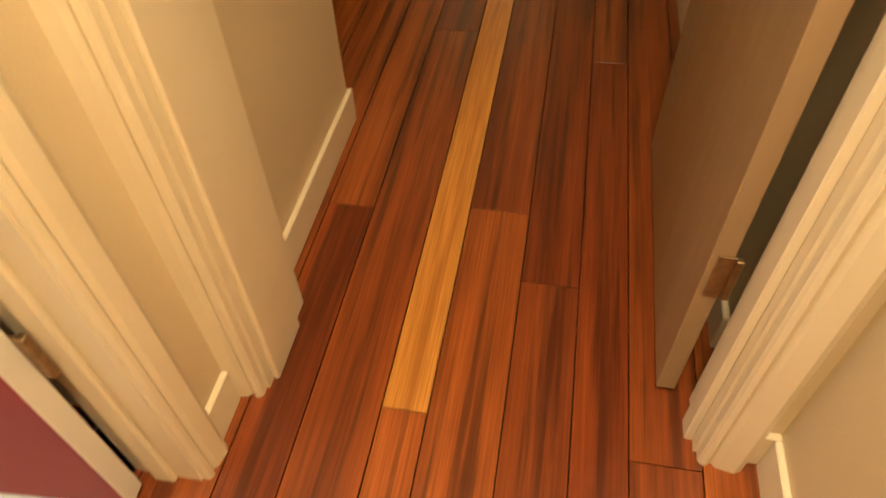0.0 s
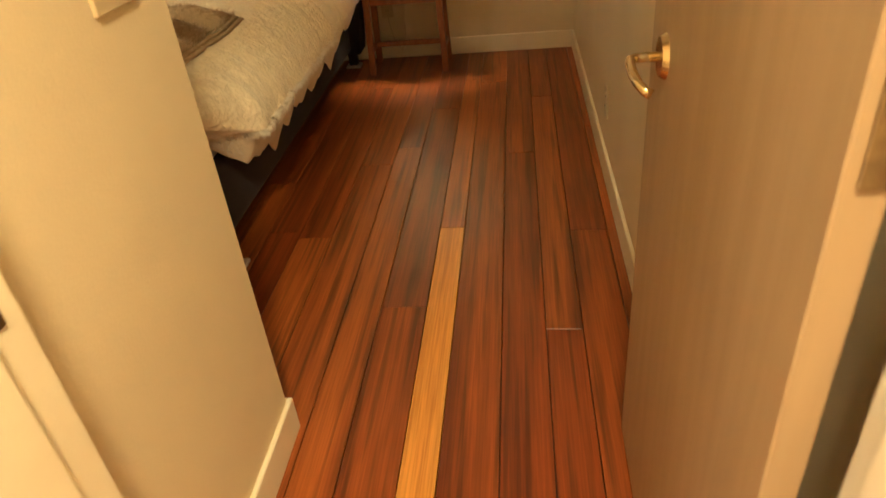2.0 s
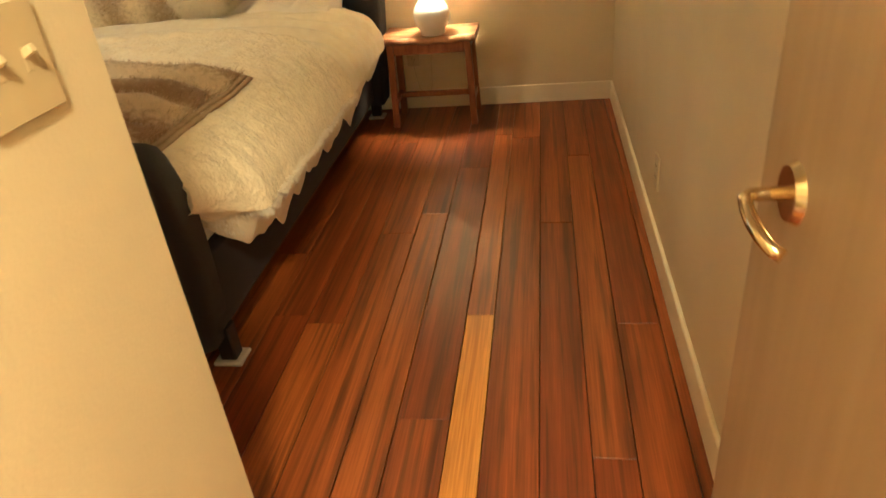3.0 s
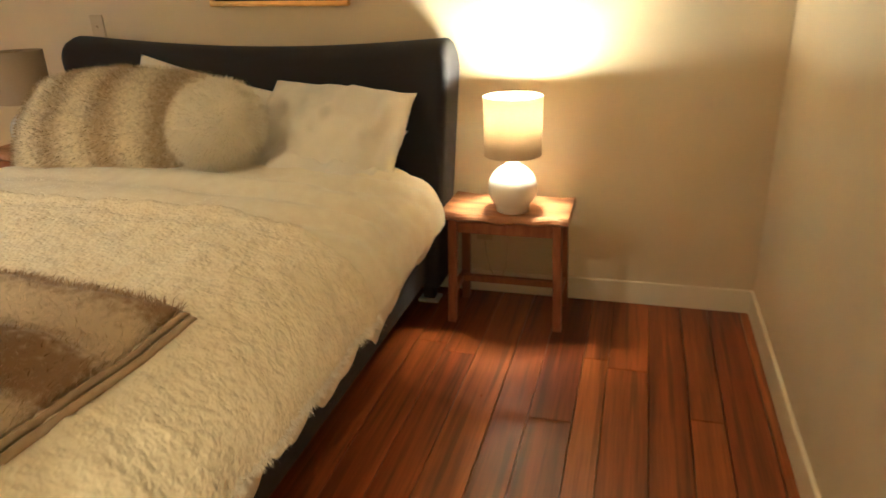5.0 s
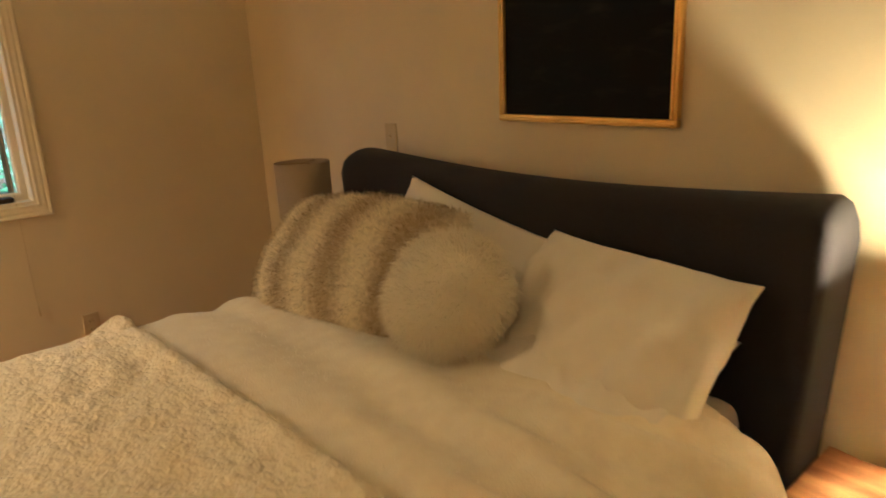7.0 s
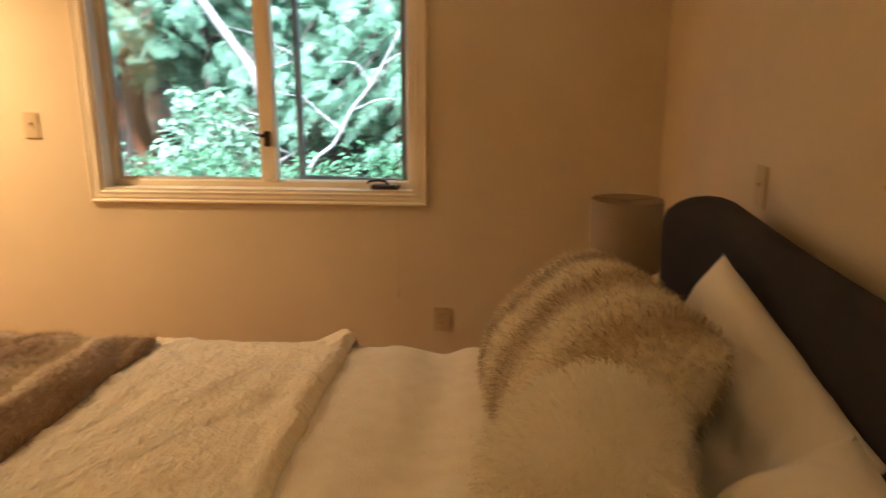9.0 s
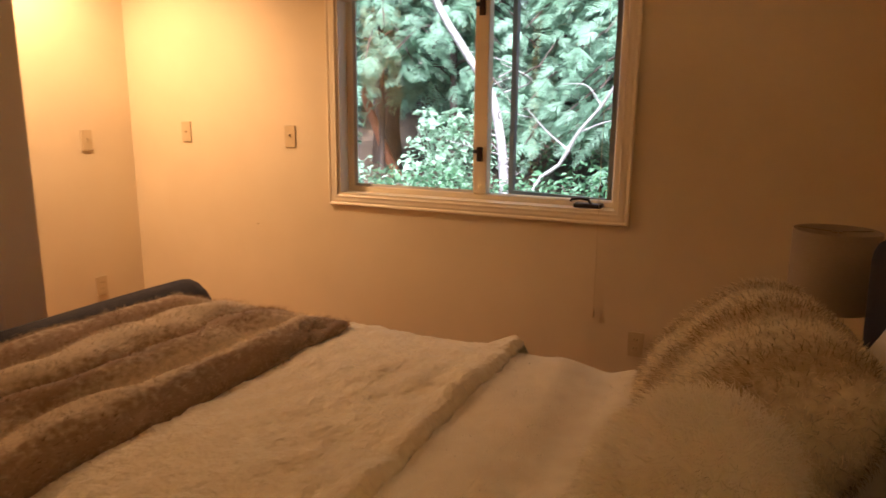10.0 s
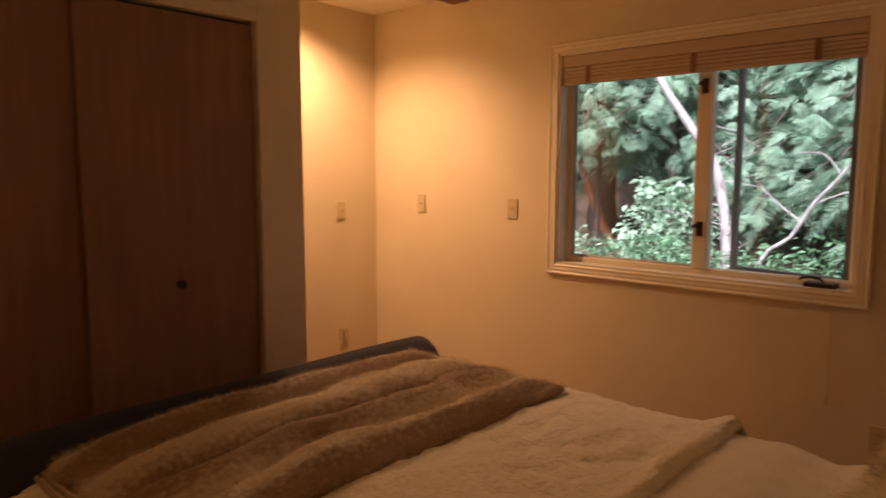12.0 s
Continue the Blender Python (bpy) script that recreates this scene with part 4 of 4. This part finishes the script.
M["fleece_fur"] = fur_mat("fleece_tufts", (0.92, 0.87, 0.75), (0.88, 0.82, 0.69), "X", 0.9, 0.0, (0.94, 0.90, 0.80))
M["throw_fur"] = fur_mat("brown_faux_fur", (0.86, 0.69, 0.44), (0.34, 0.19, 0.075), "Y", 0.28, 2.9, (0.70, 0.57, 0.38), (0.15, 0.85), 0.2, 1.7, 0.35)
M["pillow_fur"] = fur_mat("striped_faux_fur", (0.92, 0.82, 0.59), (0.38, 0.26, 0.11), "X", 0.215, 1.0, (0.90, 0.80, 0.57), (0.0, 1.0), 2.0, 1.6, 0.35)
M["white_fur"] = fur_mat("long_white_fur", (0.95, 0.88, 0.71), (0.93, 0.85, 0.67), "X", 0.5, 0.0, (0.96, 0.89, 0.73))
M["suede"] = mat("beige_suede", (0.42, 0.31, 0.19), 0.9, (0.50, 0.38, 0.24), 30, bump=0.2, bump_scale=300)


def above(level):
    return lambda p, n: ((n[:, 2] > -0.2) & (p[:, 2] > level)).astype(float)


fleece_part = blanket.children[0]
fur(fleece_part, 11000, 0.030, 0.0020, (0.6, -0.25, -0.6), 0.75, 0.6, M["fleece_fur"], 15, lambda p, n: ((p[:, 2] < 0.47) & (p[:, 0] > -1.4) & (n[:, 0] > 0.0)).astype(float), 0.035)
cover_part = duvet.children[0]
fur(cover_part, 9000, 0.006, 0.0016, (0.4, -0.2, 0), 0.6, 0.3, M["fleece_fur"], 6, lambda p, n: (((n[:, 2] > 0.1) | (n[:, 0] > 0.2)) & (p[:, 1] > -1.2)).astype(float))

throw = thing("fur_throw", pose(0, 0, 0), "brown striped faux fur throw across the bed's foot", "throw")


def throw_rolls(s, y, u, v):
    edge = min(1.0, 9 * min(u, 1 - u, v, 1 - v))
    wob = 1.3 * noise.noise(Vector((u * 2.6, v * 2.0, 5.0))) + 0.5 * noise.noise(Vector((u * 7.0, v * 3.0, 1.0)))
    return Vector((0.0, 0.012 * noise.noise(Vector((u * 5, 3.0, 0))), (0.040 * abs(math.sin((v * 4.0 + wob * 0.4) * math.pi)) + 0.008 * noise.noise(Vector((u * 7, v * 9, 0)))) * edge + 0.012 * (u > 0.9) * (u - 0.9) / 0.1))


tp = sheet("pelt", 0.352, 0.722, -1.655, -2.375, 110, 90, 0.033, 0.016, M["throw_fur"], throw, "", throw_rolls)
fur(tp, 60000, 0.032, 0.0020, (0.15, 0.25, 0), 0.35, 0.5, M["throw_fur"], 7, lambda p, n: (n[:, 2] > -0.1).astype(float), 0.03)
sheet("border", 0.336, 0.343, -1.66, -2.36, 6, 60, 0.034, 0.014, M["suede"], throw, "smooth beige suede border band")
sheet("border", 0.3445, 0.351, -1.655, -2.365, 6, 60, 0.034, 0.014, M["suede"], throw, "smooth beige suede border band")


def pillow(name, m, w, h, t, material, label, category, k=0.1, wrinkle=0.012, pinch=0.10, n=40, cover="cover"):
    """A stuffed pillow facing local -y, its middle at the pose; k rounds the outline, pinch draws in the sides."""
    ob = thing(name, m, label, category, "pillows on the bed")
    bm = bmesh.new()
    for sgn in (-1, 1):
        g = []
        for j in range(n + 1):
            row = []
            for i in range(n + 1):
                u, v = -1 + 2 * i / n, -1 + 2 * j / n
                fat = (max(0.0, 1 - abs(u) ** 2.6) * max(0.0, 1 - abs(v) ** 2.6)) ** 0.55
                x = u * math.sqrt(1 - k * v * v) * (1 - pinch * (1 - v * v) * abs(u) ** 6) * w / 2
                z = v * math.sqrt(1 - k * u * u) * (1 - pinch * (1 - u * u) * abs(v) ** 6) * h / 2
                rim = min(1.0, 6 * (1 - max(abs(u), abs(v))))
                y = sgn * t / 2 * fat + wrinkle * rim * noise.noise(Vector((x * 9 + sgn, z * 9, w * 7))) + 0.5 * wrinkle * rim * noise.noise(Vector((x * 24, z * 15, w * 3)))
                row.append(bm.verts.new((x, y, z)))
            g.append(row)
        for j in range(n):
            for i in range(n):
                bm.faces.new((g[j][i], g[j][i + 1], g[j + 1][i + 1], g[j + 1][i]))
    bmesh.ops.remove_doubles(bm, verts=bm.verts, dist=0.0002)
    return ob, part(cover, bm, material, ob, "", True)


def grow(made, count, length, width, material, seed, droop, clump=0.03, lay=0.25):
    c = made[1]
    fur(c, count, length, width, (0, 0, -0.6), lay, droop, material, seed, None, clump)


pillow("white_pillow", pose(-1.60, -0.385, 0.772, -38, 4, -3), 0.61, 0.42, 0.25, M["cotton"], "plump white cotton pillow against the headboard", "pillow", 0.05, 0.045, 0.10)
pillow("white_pillow", pose(-2.25, -0.275, 0.785, -20, 15, 4), 0.64, 0.42, 0.16, M["cotton"], "white cotton pillow behind the fur pillow", "pillow", 0.02, 0.02, 0.06)
pillow("white_pillow", pose(-1.64, -0.44, 0.705, -68, 3, -2), 0.60, 0.42, 0.14, M["cotton"], "white cotton pillow lying under another pillow", "pillow", 0.04, 0.03, 0.06)
grow(pillow("fur_pillow", pose(-2.45, -0.53, 0.806, -42, -2, 8), 0.81, 0.50, 0.34, M["pillow_fur"], "large brown and cream striped faux fur pillow", "pillow", 0.20, 0.014, 0.05), 26000, 0.024, 0.0017, M["pillow_fur"], 8, 0.5)
grow(pillow("round_cushion", pose(-1.935, -0.60, 0.845, -38, 0, 0), 0.325, 0.325, 0.25, M["white_fur"], "round fluffy white long-haired cushion", "cushion", 0.5, 0.004, 0.0), 14000, 0.040, 0.0018, M["white_fur"], 9, 0.7, 0.03, 0.5)


# ---- the wood outside ----
def leaf_mat(name, a, b):
    m = mat(name, a, 0.55, b, 6.0)
    n, l = m.node_tree.nodes, m.node_tree.links
    p, out = n["Principled BSDF"], n["Material Output"]
    g, hs = n.new("ShaderNodeNewGeometry"), n.new("ShaderNodeHueSaturation")
    src = p.inputs["Base Color"].links[0].from_socket
    v = n.new("ShaderNodeMapRange")
    v.inputs["To Min"].default_value, v.inputs["To Max"].default_value = 0.75, 1.3
    l.new(g.outputs["Random Per Island"], v.inputs["Value"])
    l.new(v.outputs["Result"], hs.inputs["Value"])
    l.new(src, hs.inputs["Color"])
    l.new(hs.outputs["Color"], p.inputs["Base Color"])
    tr, mx = n.new("ShaderNodeBsdfTranslucent"), n.new("ShaderNodeMixShader")
    l.new(hs.outputs["Color"], tr.inputs["Color"])
    mx.inputs[0].default_value = 0.5
    l.new(p.outputs[0], mx.inputs[1])
    l.new(tr.outputs[0], mx.inputs[2])
    l.new(mx.outputs[0], out.inputs["Surface"])
    return m


M["cedar"] = leaf_mat("cedar_sprays", (0.14, 0.265, 0.18), (0.20, 0.35, 0.24))
M["pale_leaf"] = leaf_mat("pale_leaves", (0.22, 0.37, 0.25), (0.30, 0.46, 0.33))
M["shrub_leaf"] = leaf_mat("shrub_leaves", (0.07, 0.18, 0.09), (0.11, 0.25, 0.13))
M["bark"] = mat("dark_bark", (0.035, 0.024, 0.02), 0.9, (0.075, 0.055, 0.045), 6, (4, 4, 0.6), 0.9, 30)
M["red_bark"] = mat("red_bark", (0.20, 0.06, 0.025), 0.7, (0.28, 0.10, 0.05), 8, (3, 3, 0.5), 0.5, 30)
M["pale_bark"] = mat("pale_alder_bark", (0.26, 0.25, 0.24), 0.8, (0.15, 0.145, 0.14), 10, (3, 3, 1), 0.5, 40)
M["soil"] = mat("forest_floor", (0.045, 0.028, 0.018), 0.95, (0.10, 0.065, 0.04), 5, bump=0.9, bump_scale=25)


def ground_z(x, y):
    d = max(0.0, -4.4 - x)
    return -0.25 + 0.10 * d + 0.05 * max(0.0, d - 4) + 0.12 * noise.noise(Vector((x * 0.5, y * 0.5, 0)))


bm = bmesh.new()
xs = [-4.2 - 0.35 * i for i in range(45)] + [-20 - 6 * i for i in range(1, 14)]
ys = [-70, -50, -30, -20] + [-14 + 0.5 * i for i in range(45)] + [12, 20, 32, 50, 70]
grid = [[bm.verts.new((x, y, min(ground_z(x, y), 3.5))) for y in ys] for x in xs]
for a, b in zip(grid, grid[1:]):
    for i in range(len(ys) - 1):
        bm.faces.new((a[i], a[i + 1], b[i + 1], b[i]))
structure("ground", bm, M["soil"], "brown rising forest floor outside the window", "ground", True)


def limb(path, r0, r1, seg=9):
    """A tapered, slightly crooked branch along points."""
    bm = bmesh.new()
    pts = [Vector(spline(path, i / 18)) for i in range(19)]
    rings = []
    for i, p in enumerate(pts):
        d = (pts[min(i + 1, 18)] - pts[max(i - 1, 0)]).normalized()
        s = d.cross(Vector((0.3, 1, 0.2))).normalized()
        t = s.cross(d)
        r = (r0 + (r1 - r0) * i / 18) * (1 + 0.15 * noise.noise(p * 4))
        rings.append([bm.verts.new(p + (s * math.cos(2 * math.pi * k / seg) + t * math.sin(2 * math.pi * k / seg)) * r) for k in range(seg)])
    for a, b in zip(rings, rings[1:]):
        for k in range(seg):
            bm.faces.new((a[k], a[(k + 1) % seg], b[(k + 1) % seg], b[k]))
    bm.faces.new(rings[-1])
    return bm


def spray_shape(rnd, size, steps=15, bits=2):
    """One flat drooping conifer spray: narrow tapering side shoots on both sides of a stem along x."""
    v, f = [], []
    for i in range(1, steps + 1):
        t = i / steps
        x, z = size * t, -0.40 * size * t * t
        for sg in (-1, 1):
            reach = (size * 0.40 * (1 - t) ** 0.6 + size * 0.07) * rnd.uniform(0.6, 1.15)
            lean, drop = rnd.uniform(0.45, 1.0), rnd.uniform(0.10, 0.55)
            w = size * rnd.uniform(0.016, 0.026)
            for k in range(bits + 1):
                q = k / bits
                bx, by, bz = x + reach * q * lean, sg * reach * q, z - drop * reach * q * q
                ww = w * (0.75, 1.25, 0.3)[min(2, round(2 * q))]
                v += [(bx - ww, by, bz), (bx + ww, by, bz - 0.004)]
            j = len(v) - 2 * (bits + 1)
            for k in range(bits):
                f.append((j + 2 * k, j + 2 * k + 1, j + 2 * k + 3, j + 2 * k + 2))
    return np.array(v), f


def leaf_shape(size):
    v = np.array([(0, 0, 0), (size * 0.45, size * 0.24, size * 0.05), (size, 0, -size * 0.1), (size * 0.45, -size * 0.24, size * 0.05)])
    return v, [(0, 1, 2, 3)]


def scatter(name, spots, shape, material, parent, rnd, tilt=0.6):
    """Many copies of a leaf or spray, each turned its own way, joined as one piece of stuff."""
    vs, fs, n = [], [], 0
    for p, size, *way in spots:
        v, f = shape(size)
        yaw = way[0] + rnd.gauss(0, 0.55) if way else rnd.uniform(0, 2 * math.pi)
        m = (Matrix.Rotation(yaw, 3, "Z") @ Matrix.Rotation(rnd.gauss(0.35, tilt * 0.6), 3, "Y") @ Matrix.Rotation(rnd.gauss(0, tilt), 3, "X"))
        vs.append(v @ np.array(m).T + np.array(p))
        fs += [tuple(q + n for q in t) for t in f]
        n += len(v)
    me = bpy.data.meshes.new(name)
    me.from_pydata(np.concatenate(vs).tolist(), [], fs)
    me.materials.append(material)
    ob = new(name, me)
    ob.parent = parent
    ob["kind"] = "stuff"
    return ob


rnd = random.Random(21)


def cedar(x, y, r, height, low, count, label, size=(0.20, 0.42), reach=2.2, steps=15):
    z0 = ground_z(x, y) - 0.1
    tree = thing("cedar_tree", pose(0, 0, 0), label, "tree", "trees outside")
    part("trunk", limb([(x, y, z0), (x + 0.05, y + 0.03, z0 + height * 0.35), (x, y - 0.05, z0 + height * 0.7), (x, y, z0 + height)], r, r * 0.4, 14), M["bark"], tree, "furrowed dark trunk", True)
    spots = []
    for i in range(count // 12):
        a, h = rnd.uniform(0, 2 * math.pi), rnd.uniform(low, height)
        L = reach * (1 - 0.5 * (h - low) / max(0.1, height - low)) * rnd.uniform(0.6, 1.1)
        end = (x + L * math.cos(a), y + L * math.sin(a), z0 + h - 0.35 * L)
        midp = (x + 0.5 * L * math.cos(a), y + 0.5 * L * math.sin(a), z0 + h + 0.02)
        part("branch", limb([(x, y, z0 + h), midp, end], 0.03, 0.006, 6), M["bark"], tree)
        for k in range(14):
            t = rnd.uniform(0.25, 1.0)
            spots.append(((x + L * t * math.cos(a) + rnd.gauss(0, 0.12), y + L * t * math.sin(a) + rnd.gauss(0, 0.12), z0 + h - 0.35 * L * t * t + rnd.gauss(-0.05, 0.1)), rnd.uniform(*size), a))
    scatter("crown", spots, lambda s: spray_shape(rnd, s, steps), M["cedar"], tree, rnd, 0.45)
    return tree


cedar(-11.0, -6.1, 0.24, 7.0, 2.2, 900, "big cedar with furrowed trunk and drooping sprays")
cedar(-12.5, -2.6, 0.20, 7.0, 1.3, 1300, "cedar with dense drooping green sprays")
cedar(-10.2, -0.6, 0.16, 6.0, 1.1, 1200, "young cedar with pale green drooping sprays")
cedar(-13.5, -9.0, 0.22, 7.0, 1.4, 480, "cedar standing back in the wood")
cedar(-9.6, -4.3, 0.06, 4.6, 1.45, 1200, "slim young cedar with feathery sprays", (0.17, 0.33), 1.4)
cedar(-9.4, -5.3, 0.05, 4.4, 1.65, 900, "slim young cedar with feathery sprays", (0.17, 0.33), 1.3)
cedar(-8.9, -1.5, 0.05, 4.2, 1.05, 1200, "slim young cedar with feathery sprays", (0.17, 0.33), 1.25)
cedar(-9.8, -2.6, 0.06, 4.8, 1.1, 1200, "slim young cedar with feathery sprays", (0.18, 0.35), 1.4)
for x, y in ((-16, -5), (-17, -1), (-16.5, -12), (-18, -8), (-15.5, 2.0), (-19, 1.5), (-15, -7.2), (-15.5, -3.2), (-18.5, -4), (-16, -10)):
    cedar(x, y, 0.2, 8.5, 0.5, 800, "distant cedar in the wood", (0.45, 0.8), 2.8, 9)

alder = thing("alder_tree", pose(0, 0, 0), "slender pale-barked leaning alder", "tree", "trees outside")
part("trunk", limb([(-8, -2.97, ground_z(-8, -2.97) - 0.1), (-8, -2.99, 0.66), (-8, -3.05, 1.14), (-8, -3.16, 1.55), (-8.0, -3.36, 1.85), (-8.0, -3.57, 2.15), (-8.0, -3.80, 2.50), (-8.0, -4.3, 3.5)], 0.057, 0.038), M["pale_bark"], alder, "smooth pale bark", True)
for i in range(9):
    y, z = -3.0 - 0.1 * rnd.random(), 0.45 + 0.16 * i
    part("twig", limb([(-8, y, z), (-7.9, y + rnd.uniform(-0.3, 0.35), z + 0.12), (-7.8, y + rnd.uniform(-0.6, 0.6), z + rnd.uniform(0.05, 0.4))], 0.010, 0.003, 5), M["pale_bark"], alder)
bough = thing("bare_branch", pose(0, 0, 0), "crooked bare pale branch growing from the ground", "branch")
part("stem", limb([(-7, -2.55, ground_z(-7, -2.55) - 0.1), (-7, -2.35, 0.69), (-7, -2.12, 0.91), (-7, -1.96, 1.20), (-7, -1.77, 1.43), (-7, -1.60, 1.72), (-7, -1.4, 2.1)], 0.021, 0.010), M["pale_bark"], bough, "", True)
for a, b in (((-7, -1.96, 1.20), (-7.1, -1.55, 1.30)), ((-7, -1.77, 1.43), (-7.1, -2.15, 1.62)), ((-7, -2.05, 1.05), (-7.2, -2.5, 1.40)), ((-7, -1.66, 1.6), (-7.1, -1.2, 1.7))):
    mid = tuple((p + q) / 2 + rnd.uniform(-0.05, 0.08) for p, q in zip(a, b))
    part("twig", limb([a, mid, b], 0.009, 0.003, 5), M["pale_bark"], bough)
red = thing("leaning_stem", pose(0, 0, 0), "leaning bare stem with reddish bark", "tree trunk")
part("stem", limb([(-10, -5.35, ground_z(-10, -5.35) - 0.05), (-10, -5.57, 0.754), (-10, -5.75, 1.16), (-10, -5.93, 1.59), (-10, -6.3, 2.4)], 0.075, 0.055), M["red_bark"], red, "", True)


def shrub(x, y, w, h, count, material, label, size, base=None):
    z0 = ground_z(x, y) if base is None else base
    ob = thing("shrub", pose(x, y, z0), label, "shrub", "shrubs outside")
    for i in range(6):
        a = rnd.uniform(0, 2 * math.pi)
        part("stem", limb([(0, 0, -0.05), (0.2 * w * math.cos(a), 0.2 * w * math.sin(a), h * 0.4), (0.4 * w * math.cos(a), 0.4 * w * math.sin(a), h * 0.85)], 0.014, 0.005, 5), M["bark"], ob)
    spots = []
    for i in range(count):
        a, rr, z = rnd.uniform(0, 2 * math.pi), math.sqrt(rnd.random()), rnd.random()
        bulge = 0.6 + 0.5 * noise.noise(Vector((x + math.cos(a) * 1.5, y + math.sin(a) * 1.5, z * 2)))
        rad = w * 0.5 * rr * (1.05 - 0.5 * z * z) * (0.6 + bulge)
        spots.append(((rad * math.cos(a), rad * math.sin(a), h * (0.15 + 0.85 * z) + rnd.gauss(0, 0.05)), rnd.uniform(*size)))
    scatter("leaves", spots, leaf_shape, material, ob, rnd, 0.7)


shrub(-6.3, -4.2, 1.2, 0.95, 1500, M["pale_leaf"], "low pale green leafy shrub below the window", (0.05, 0.10))
shrub(-6.5, -3.3, 1.3, 0.90, 1500, M["shrub_leaf"], "low dense green shrub below the window", (0.05, 0.09))
shrub(-6.6, -2.3, 1.2, 0.80, 1300, M["shrub_leaf"], "low dense green shrub below the window", (0.05, 0.09))
shrub(-6.4, -1.4, 1.3, 1.0, 1500, M["shrub_leaf"], "low dense green shrub below the window", (0.05, 0.09))
shrub(-6.6, -0.4, 1.3, 1.0, 1200, M["shrub_leaf"], "low dense green shrub below the window", (0.05, 0.09))
shrub(-6.6, -5.4, 1.4, 1.0, 1300, M["shrub_leaf"], "low dense green shrub below the window", (0.05, 0.09))
shrub(-8.6, -3.95, 0.95, 1.15, 950, M["pale_leaf"], "pale broad-leaved bush with bright leaves", (0.08, 0.15))
for x, y in ((-9.5, -1.6), (-10.5, -3.4), (-9.0, -7.0), (-11.5, -8.0)):
    shrub(x, y, 1.6, 1.0, 900, M["shrub_leaf"], "dark green undergrowth bush in the wood", (0.07, 0.13))
